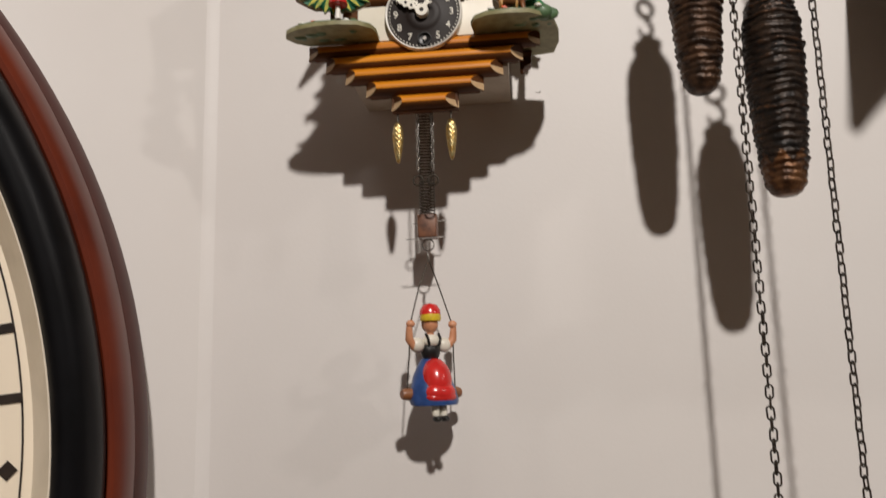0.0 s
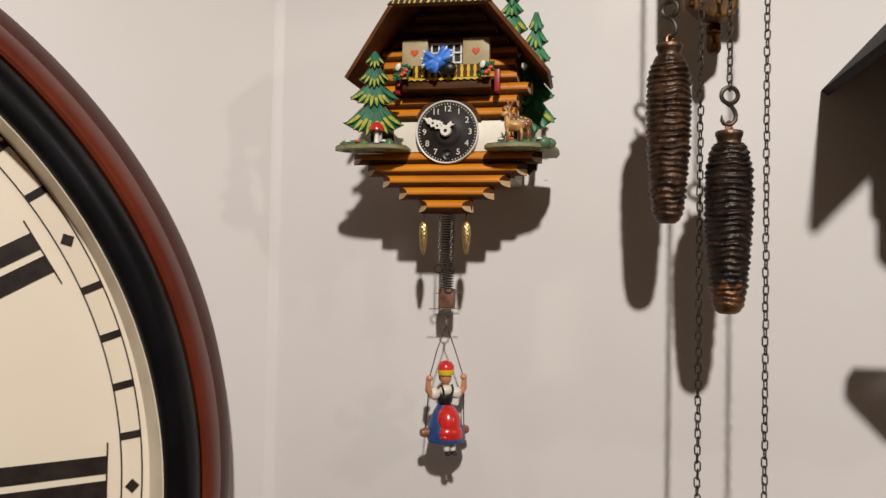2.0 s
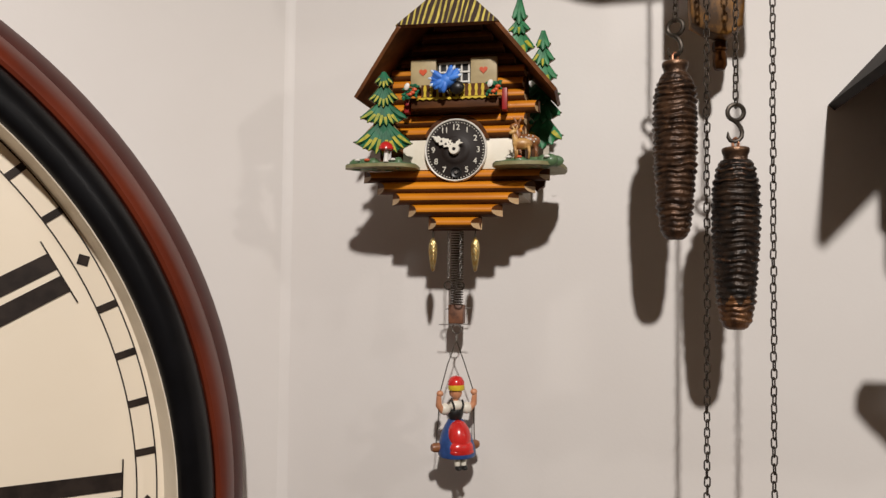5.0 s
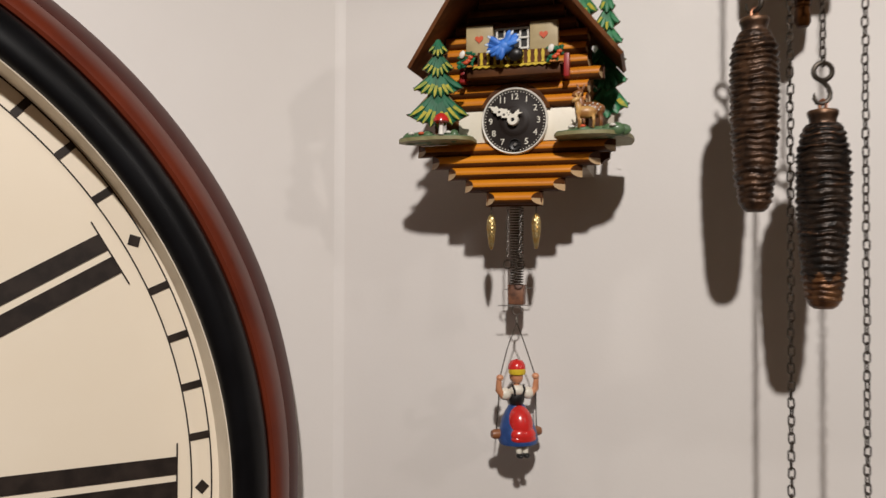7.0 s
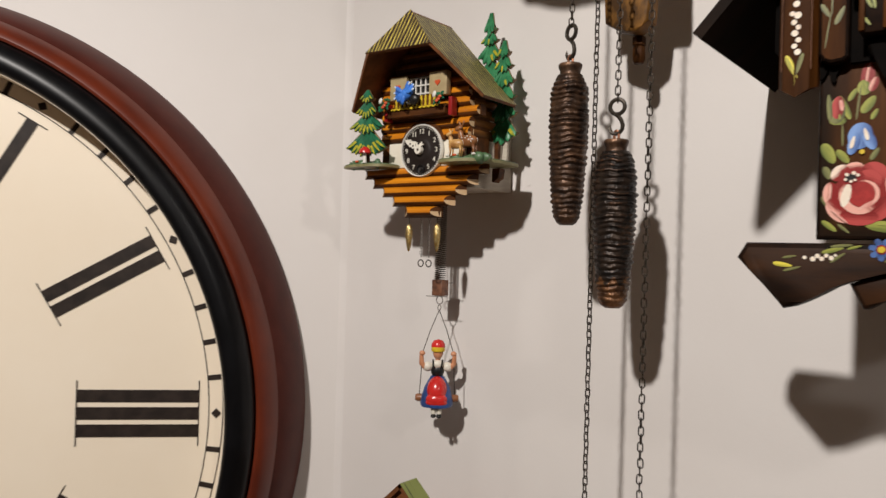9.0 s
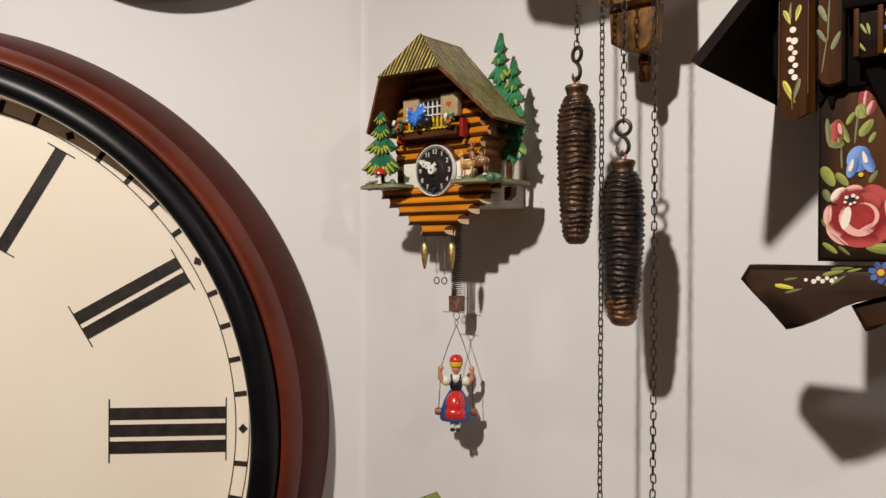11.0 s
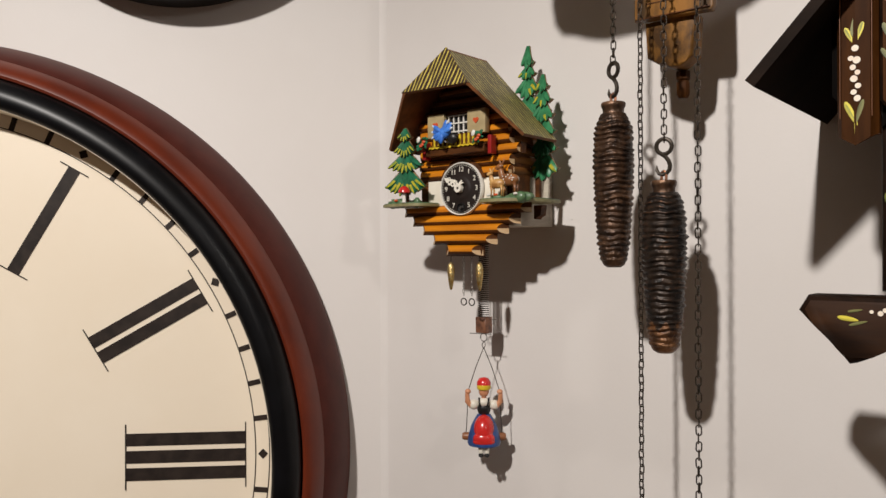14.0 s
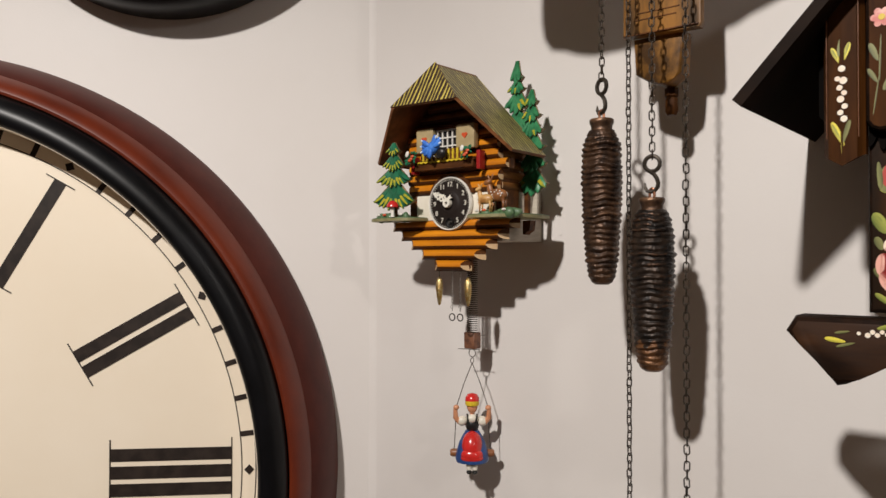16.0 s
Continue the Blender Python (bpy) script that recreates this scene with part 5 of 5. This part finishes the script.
    tube([(0, 0, 1.5270), (0, 0, 1.5310)], 0.0019, 9, bm=d, mi=4)
    blob((0, -0.0006, 1.5338), (0.0038, 0.0038, 0.0046), d, 4)
    blob((0, 0.0012, 1.5340), (0.0041, 0.0034, 0.0044), d, 7)
    lathe([(0.0036, 1.5358), (0.0050, 1.5354), (0.0054, 1.5368), (0.0051, 1.5388), (0.0, 1.5394)], (0, -0.0006, 0), seg=24, bm=d, mi=5)
    lathe([(0.0, 1.5386), (0.0054, 1.5386), (0.0052, 1.5410), (0.0036, 1.5436), (0.0, 1.5446)], (0, -0.0002, 0), seg=24, bm=d, mi=1)
    d.transform(turn)
    single("swing_doll", d, d_mats, (x, y, 1.4996 + dz), "painted doll figurine, red apron and hat, on a swing", "doll", smooth=50)


swing()


# ---- large dark cuckoo clock with painted flowers ----
BX, FRONT = 0.302, 0.2975


def paint(u, v):
    """Places of painted strokes on the front board, in units of about a quarter millimetre from its lower left corner."""
    return 0.2282 + u * 0.0002425, 1.6122 + v * 0.000274


def flower_cuckoo():
    c = thing("cuckoo_clock", (BX, WALL_Y, 1.5808), 0, "large dark walnut cuckoo clock with hand-painted flowers", "clock")
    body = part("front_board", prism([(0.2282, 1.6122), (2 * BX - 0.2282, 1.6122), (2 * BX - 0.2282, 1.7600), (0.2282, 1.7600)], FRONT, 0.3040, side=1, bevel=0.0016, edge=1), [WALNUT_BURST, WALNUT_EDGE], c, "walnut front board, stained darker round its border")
    part("case", box(0.2330, 2 * BX - 0.2330, 0.3040, WALL_Y - 0.002, 1.6150, 1.7600), WALNUT_BLACK, c)
    # roof
    k = math.tan(radians(47.8))
    for s in (-1, 1):
        ex, ez, top = BX + s * (BX - 0.1781), 1.7078, 1.7078 + (BX - 0.1781) * k
        pts = [(BX, 0.272, top), (ex, 0.272, ez), (ex, WALL_Y - 0.001, ez), (BX, WALL_Y - 0.001, top)]
        part("roof_slope", slab(pts if s > 0 else pts[::-1], (s * math.sin(radians(47.8)), 0, math.cos(radians(47.8))), 0.0052, 0, 0), ROOF_WALNUT, c, "thick black-brown roof board", smooth=False)
    # corner post with a pointed foot
    for s in (-1, 1):
        def mx(x):
            return x if s < 0 else 2 * BX - x
        post = bmesh.new()
        sec = [(0.2124, 0.2960), (0.2124, 0.2905), (0.2150, 0.2860), (0.2204, 0.2858), (0.2262, 0.2860), (0.2288, 0.2905), (0.2288, 0.2960)]
        lo = [post.verts.new((mx(x), y, 1.6808 - 0.0052 * (1 - abs(x - 0.2206) / 0.0082))) for x, y in sec]
        hi = [post.verts.new((mx(x), y, 1.7600)) for x, y in sec]
        post.faces.new(lo[::-1])
        post.faces.new(hi)
        for i in range(7):
            post.faces.new((lo[i], lo[(i + 1) % 7], hi[(i + 1) % 7], hi[i]))
        p = part("corner_post", post, WALNUT_DEEP, c, "walnut post painted with white bell flowers" if s < 0 else "walnut corner post", smooth=False)
        pan = part("side_panel", prism([(mx(0.2288), 1.7600), (mx(0.2288), 1.6945), (mx(0.2310), 1.6915), (mx(0.2340), 1.6902), (mx(0.2395), 1.6908), (mx(0.2414), 1.6925), (mx(0.2414), 1.7600)], 0.2895, 0.2985, bevel=0.0016, side=1, edge=1), [WALNUT_DEEP, WALNUT_EDGE], c, "walnut panel with faded flower stem" if s < 0 else "walnut panel", smooth=False)
        part("panel_rail", prism([(mx(0.2090), 1.7600), (mx(0.2090), 1.7000), (mx(0.2124), 1.6960), (mx(0.2124), 1.7600)], 0.2960, 0.3600), WALNUT_BLACK, c)
        if s < 0:
            for i, (x, z, r) in enumerate(((0.2204, 1.7180, 0.00165), (0.2187, 1.7138, 0.0013), (0.2210, 1.7128, 0.0018), (0.2195, 1.7098, 0.0014), (0.2213, 1.7074, 0.0013), (0.2199, 1.7048, 0.0017), (0.2215, 1.7016, 0.0014), (0.2198, 1.6990, 0.0014), (0.2212, 1.6962, 0.0016))):
                part("white_blossom", petal(x, z, r * 1.75, r * 1.7, 30 * i, 0, y=0.2860, lift=0.0003), CREAM, p, "cream white dab")
            for x, z, l, w, a, mt in ((0.2180, 1.7240, 0.0078, 0.0027, -66, BRUSH_LEMON), (0.2222, 1.7250, 0.0084, 0.0028, -108, BRUSH_LEMON), (0.2177, 1.7246, 0.0050, 0.0009, -64, PAINT_LIME), (0.2198, 1.7278, 0.0090, 0.0028, 84, BRUSH_OLIVE), (0.2226, 1.7262, 0.0060, 0.0010, -106, PAINT_LIME), (0.2188, 1.6898, 0.0118, 0.0034, -66, BRUSH_LEMON), (0.2184, 1.6905, 0.0080, 0.0010, -64, PAINT_LIME), (0.2220, 1.6905, 0.0104, 0.0026, -106, BRUSH_OLIVE), (0.2203, 1.6822, 0.0075, 0.0006, -88, BRUSH_LEMON)):
                part("leaf_stroke", petal(x, z, l, w, a, 0.55, y=0.2860), mt, p)
            for x, z, l, w, a in ((0.2345, 1.7215, 0.0200, 0.0008, 88), (0.2330, 1.7060, 0.0180, 0.0007, 82), (0.2321, 1.7240, 0.0085, 0.0030, -68), (0.2375, 1.7110, 0.0085, 0.0028, 66), (0.2316, 1.7140, 0.0072, 0.0024, -60)):
                part("leaf_stroke", petal(x, z, l, w, a, 0.4, y=0.2895), BRUSH_OLIVE, pan)
            for j in range(6):
                a = radians(60 * j)
                part("pink_petal", petal(0.2352 + 0.0026 * math.cos(a), 1.7385 + 0.0026 * math.sin(a), 0.0036, 0.0030, 60 * j, y=0.2895), ROSE_PALE, pan, "pink dab")
            part("flower_centre", petal(0.2352, 1.7385, 0.0026, 0.0026, 0, y=0.2893), YELLOW, pan)
            for x in (0.2144, 0.2268):
                part("pale_line", box(x - 0.00009, x + 0.00009, 0.2858, 0.2868, 1.688, 1.752), SEAT_WOOD, p)
    # balcony over the dial
    b = part("balcony", box(0.2462, 2 * BX - 0.2462, 0.2830, 0.2990, 1.7000, 1.7215, 0.0010), WALNUT_EDGE, c, "walnut balcony with small panels")
    # Rail and backing board: the roof's shade is put into their near-black colour.
    part("balcony_rail", box(0.2420, 2 * BX - 0.2420, 0.2795, 0.2990, 1.7215, 1.7262, 0.0008), WALNUT_BLACK, b)
    part("balcony_shadow_board", box(0.2414, 2 * BX - 0.2414, 0.2940, 0.2976, 1.6905, 1.7600), WALNUT_BLACK, b)
    for x in (0.2462, 0.2553, 0.2645, 0.2737, 0.2829, 0.2921, 0.3013, 0.3105, 0.3197, 0.3289, 0.3381, 0.3473, 0.3560):
        part("balcony_pilaster", box(x, x + 0.0022, 0.2806, 0.2832, 1.7005, 1.7215, 0.0005), WALNUT_DEEP, b)
    for x, z, a in ((0.2497, 1.7125, -62), (0.2516, 1.7122, -78), (0.2490, 1.7050, -55), (0.2588, 1.7030, 60), (0.2612, 1.7035, 85), (0.2590, 1.7192, 70)):
        part("leaf_stroke", petal(x, z, 0.0052, 0.0014, a, 0.4, y=0.2830), BRUSH_LEAF if x < 0.253 else BRUSH_LEMON, b)
    for j in range(6):
        a = radians(60 * j)
        part("blue_petal", petal(0.2603 + 0.0022 * math.cos(a), 1.7118 + 0.0026 * math.sin(a), 0.0026, 0.0018, 60 * j, y=0.2830), PAINT_BLUE, b, "cornflower blue dab")
    part("flower_centre", petal(0.2603, 1.7118, 0.0024, 0.0024, 0, y=0.2827), YELLOW, b)
    # carved dark piece that hangs under the balcony
    half = [(0.2480, 1.6990), (0.2488, 1.6925), (0.2515, 1.6900), (0.2546, 1.6866), (0.2560, 1.6800), (0.2580, 1.6748), (0.2622, 1.6756), (0.2662, 1.6730), (0.2706, 1.6746), (0.2760, 1.6722), (0.2840, 1.6752), (0.2940, 1.6748)]
    hang = half + [(2 * BX - x, z) for x, z in half[::-1]]
    part("carved_hanging", prism(hang[::-1], 0.2892, 0.2972, bevel=0.0016), WALNUT_BLACK, b, "black-brown carved piece under the balcony")
    # carved dark leaf tops behind the buds
    for x, a, l in ((0.2312, 70, 0.013), (0.2336, 98, 0.016), (0.2362, 66, 0.013)):
        part("carved_leaf", petal(x, 1.6905, l, 0.0038, a, 0.6, y=0.2976, lift=0.0022), WALNUT_BLACK, body)
    # dial
    dc = (BX, 0.0, 1.6580)
    part("dial_ring", lathe([(0.0352, 0.2972), (0.0356, 0.2950), (0.0372, 0.2945), (0.0386, 0.2955), (0.0388, 0.2975)], dc, "y", 72), WALNUT, c, "walnut ring round the dial")
    dl = part("dial", lathe([(0.0, 0.2962), (0.0354, 0.2962), (0.0354, 0.2976), (0.0, 0.2976)], dc, "y", 72), WALNUT_BLACK, c, "dark dial with white Roman numerals")
    for i, t in enumerate("XII I II III IIII V VI VII VIII IX X XI".split()):
        a = radians(30 * i)
        part("numeral", text_mesh(t, 0.0085, (dc[0] + 0.0285 * math.sin(a), 0.2960, dc[2] + 0.0285 * math.cos(a)), -30 * i), HAND_IVORY, dl, smooth=False)
    # rose
    def stroke(name, u, v, l, w, a, mt, p=0.0, y=FRONT, lab="", lift=0.00012, flat=False):
        x, z = paint(u, v)
        return part(name, petal(x, z, l * 0.000258, w * 0.000258, a, p, y=y, lift=lift, step=not flat), mt, body, lab)
    layers = ((68.7, 61, 88, 74, 0, ROSE_DEEP), (58, 104, 26, 17, 5, BRUSH_PINK), (37, 97, 29, 22, 45, BRUSH_CREAM), (88, 93, 42, 36, -45, BRUSH_ROSE), (24, 67, 36, 22, 90, BRUSH_PINK), (107, 69, 40, 24, -82, BRUSH_CREAM),
              (95, 44, 44, 30, -135, BRUSH_ROSE), (38, 42, 46, 30, 138, BRUSH_PINK), (66, 33, 54, 26, 178, BRUSH_ROSE), (80, 86, 34, 30, -30, BRUSH_ROSE), (54, 89, 36, 30, 10, ROSE_DEEP), (53, 88, 17, 16, 0, BLACK),
              (65, 62, 56, 52, 138, BRUSH_PINK), (72, 66, 42, 44, -80, BRUSH_PINK), (70, 66, 36, 38, 0, ROSE), (47, 64, 36, 13, 78, CREAM), (78, 50, 30, 6, -150, ROSE_PALE))
    for i, (u, v, l, w, a, mt) in enumerate(layers):
        stroke("rose_petal", 74 + (u - 68) * 1.13, 73 + (v - 65) * 1.13, l * 1.13, w * 1.13, a, mt, lift=0.00015 + 0.00003 * i, lab="painted rose petal", flat=True)
    for u, v, r in ((48, 94, 5.5), (58, 96, 6), (64, 93, 5), (46, 87, 4.5), (54, 84, 4.5), (60, 86, 4)):
        stroke("stamen_dot", 74 + (u - 68) * 1.13, 73 + (v - 65) * 1.13, r * 1.1, r * 1.1, 0, CREAM, lift=0.0011)
    for u, v, l, w, a in ((106, 72, 26, 4, -78), (38, 34, 34, 3.5, 138), (24, 70, 24, 4, 88)):
        stroke("petal_highlight", 74 + (u - 68) * 1.13, 73 + (v - 65) * 1.13, l * 1.1, w, a, ROSE_PALE, lift=0.00095)
    # buds, bell and leaves
    for u, v, l, w, a, mt in ((26, 212, 46, 32, 85, BRUSH_OLIVE), (28, 217, 40, 20, 85, BRUSH_ROSE), (34, 220, 20, 7, 100, ROSE_PALE), (14, 218, 46, 10, 95, BRUSH_OLIVE), (40, 216, 46, 12, 112, BRUSH_LEAF), (28, 196, 16, 30, 85, BRUSH_LEAF),
                              (76, 262, 50, 22, 88, ROSE_DEEP), (78, 268, 40, 9, 82, BRUSH_PINK), (70, 246, 26, 24, 100, BRUSH_LEAF), (86, 250, 26, 13, 70, BRUSH_PINK),
                              (14, 142, 40, 22, -62, BRUSH_LEAF), (38, 136, 30, 15, -50, BRUSH_LEAF), (8, 110, 24, 14, -68, BRUSH_OLIVE), (6, 62, 22, 10, -60, BRUSH_OLIVE), (18, 22, 30, 11, -38, BRUSH_LEAF), (42, 18, 24, 6, -40, BRUSH_OLIVE),
                              (78, 218, 34, 18, 55, BRUSH_LEAF), (88, 202, 20, 9, 62, BRUSH_LEAF), (62, 222, 60, 4, 84, BRUSH_OLIVE), (37, 172, 40, 4, 92, BRUSH_OLIVE), (120, 20, 80, 22, -6, BRUSH_LEAF), (150, 50, 56, 18, -48, BRUSH_LEAF), (140, 36, 90, 5, -22, BRUSH_OLIVE), (90, 138, 24, 10, 60, BRUSH_OLIVE), (52, 236, 24, 10, 60, BRUSH_LEAF)):
        stroke("painted_leaf" if mt in (BRUSH_LEAF, BRUSH_OLIVE) else "rose_bud", u + 5 if u > 10 else u + 9, v, l, w, a, mt, 0.25 if mt in (BRUSH_LEAF, BRUSH_OLIVE) else 0.0)
        if mt == BRUSH_LEAF and w > 12:
            stroke("leaf_highlight", u + 5 + 0.12 * w, v + 0.18 * w, l * 0.62, w * 0.14, a + 5, PAINT_LIME, 0.5, lift=0.0004)
    for u, v, l, w, a in ((66, 168, 46, 38, 80), (56, 156, 40, 18, 74), (82, 160, 34, 18, 112)):
        stroke("blue_bell", u + 5, v, l, w, a, BRUSH_BLUE, lift=0.0004, lab="painted blue bell flower")
    for u, v, a in ((54, 158, 76), (76, 170, 105)):
        stroke("white_stroke", u + 5, v, 22, 8, a, CREAM, 0.4, lift=0.0008)
    stroke("flower_centre", 75, 142, 8, 8, 0, YELLOW, lift=0.0009)
    # carved foot board and the piece under it
    leaf = [(0.2005, 1.6103), (0.1964, 1.6033), (0.2030, 1.5968), (0.2092, 1.5906), (0.2136, 1.5855), (0.2172, 1.5804), (0.2204, 1.5812), (0.2260, 1.5838), (0.2320, 1.5872), (0.2380, 1.5910), (0.2440, 1.5936), (0.2600, 1.5985), (0.2800, 1.6040), (BX, 1.6065)]
    outline = leaf + [(2 * BX - x, z) for x, z in leaf[-2::-1]]
    lf = part("carved_foot", prism(outline[::-1], 0.2868, 0.3040, bevel=0.0024, side=1, edge=1), [WALNUT_FOOT, WALNUT_EDGE], c, "carved walnut foot board with painted flowers")
    low = [(0.2436, 1.5928), (0.2492, 1.5818), (0.2515, 1.5820), (0.2580, 1.5862), (0.2680, 1.5916), (0.2760, 1.5890), (BX, 1.5800)]
    outline = [(BX, 1.606), (0.262, 1.6000)] + low + [(2 * BX - x, z) for x, z in low[-2::-1]] + [(2 * BX - 0.262, 1.6000)]
    part("lower_carving", prism(outline, 0.2900, 0.3030, bevel=0.0020, side=1, edge=1), [WALNUT_FOOT, WALNUT_EDGE], c)
    for x, z, l, w, a, mt in ((0.2170, 1.6004, 0.0084, 0.0026, -8, BRUSH_LEMON), (0.2198, 1.6040, 0.0060, 0.0014, 10, BRUSH_OLIVE), (0.2210, 1.5986, 0.0076, 0.0016, 16, BRUSH_OLIVE), (0.2375, 1.6072, 0.0090, 0.0024, 14, BRUSH_LEAF), (0.2410, 1.6092, 0.0090, 0.0018, 6, BRUSH_OLIVE), (0.2395, 1.6040, 0.0074, 0.0016, 36, BRUSH_OLIVE), (0.2460, 1.6086, 0.0060, 0.0014, 16, BRUSH_LEAF), (0.2650, 1.6092, 0.0110, 0.0022, 8, BRUSH_LEAF), (0.2680, 1.6066, 0.0100, 0.0020, 24, BRUSH_LEAF), (0.2600, 1.6040, 0.0060, 0.0014, 30, BRUSH_OLIVE)):
        part("leaf_stroke", petal(x, z, l, w, a, 0.4, y=0.2868), mt, lf)
    for x, z, r in ((0.2262, 1.6038, 0.0008), (0.2296, 1.6032, 0.0011), (0.2314, 1.6046, 0.0010), (0.2332, 1.6034, 0.0010), (0.2350, 1.6048, 0.0009), (0.2370, 1.6038, 0.0010), (0.2386, 1.6050, 0.0006)):
        part("white_blossom", petal(x, z, r * 2, r * 2, 0, y=0.2868), CREAM, lf)
    for j in range(7):
        a = radians(360 / 7 * j + 12)
        part("blue_petal", petal(0.2562 + 0.0033 * math.cos(a), 1.6078 + 0.0033 * math.sin(a), 0.0034, 0.0025, 360 / 7 * j + 12, y=0.2868), PAINT_BLUE, lf, "cornflower blue dab")
    part("flower_heart", petal(0.2562, 1.6078, 0.0040, 0.0040, 0, y=0.2866), ROSE_DEEP, lf, "dark red ring of dabs")
    part("flower_centre", petal(0.2562, 1.6078, 0.0028, 0.0028, 0, y=0.2862), YELLOW, lf)


flower_cuckoo()


# ---- green-roofed clock below ----
def green_roofed():
    x = -0.0346
    c = thing("cuckoo_clock", (x, WALL_Y, 1.33), 0, "small clock with a moss-green striped gable roof", "clock")
    for s in (-1, 1):
        pts = [(x, 0.320, 1.4412), (x + s * 0.060, 0.320, 1.3860), (x + s * 0.060, 0.3384, 1.3860), (x, 0.3384, 1.4412)]
        part("roof_slope", slab(pts if s > 0 else pts[::-1], (s * 0.68, 0, 0.73), 0.003), [GREEN_STRIPES, ROOF_DARK], c, smooth=False)
    part("gable", prism([(x - 0.045, 1.3900), (x + 0.045, 1.3900), (x, 1.4350)], 0.324, 0.3370), ROOF_DARK, c)
    part("case", box(x - 0.045, x + 0.045, 0.324, WALL_Y - 0.001, 1.33, 1.3900), ROOF_DARK, c)


green_roofed()
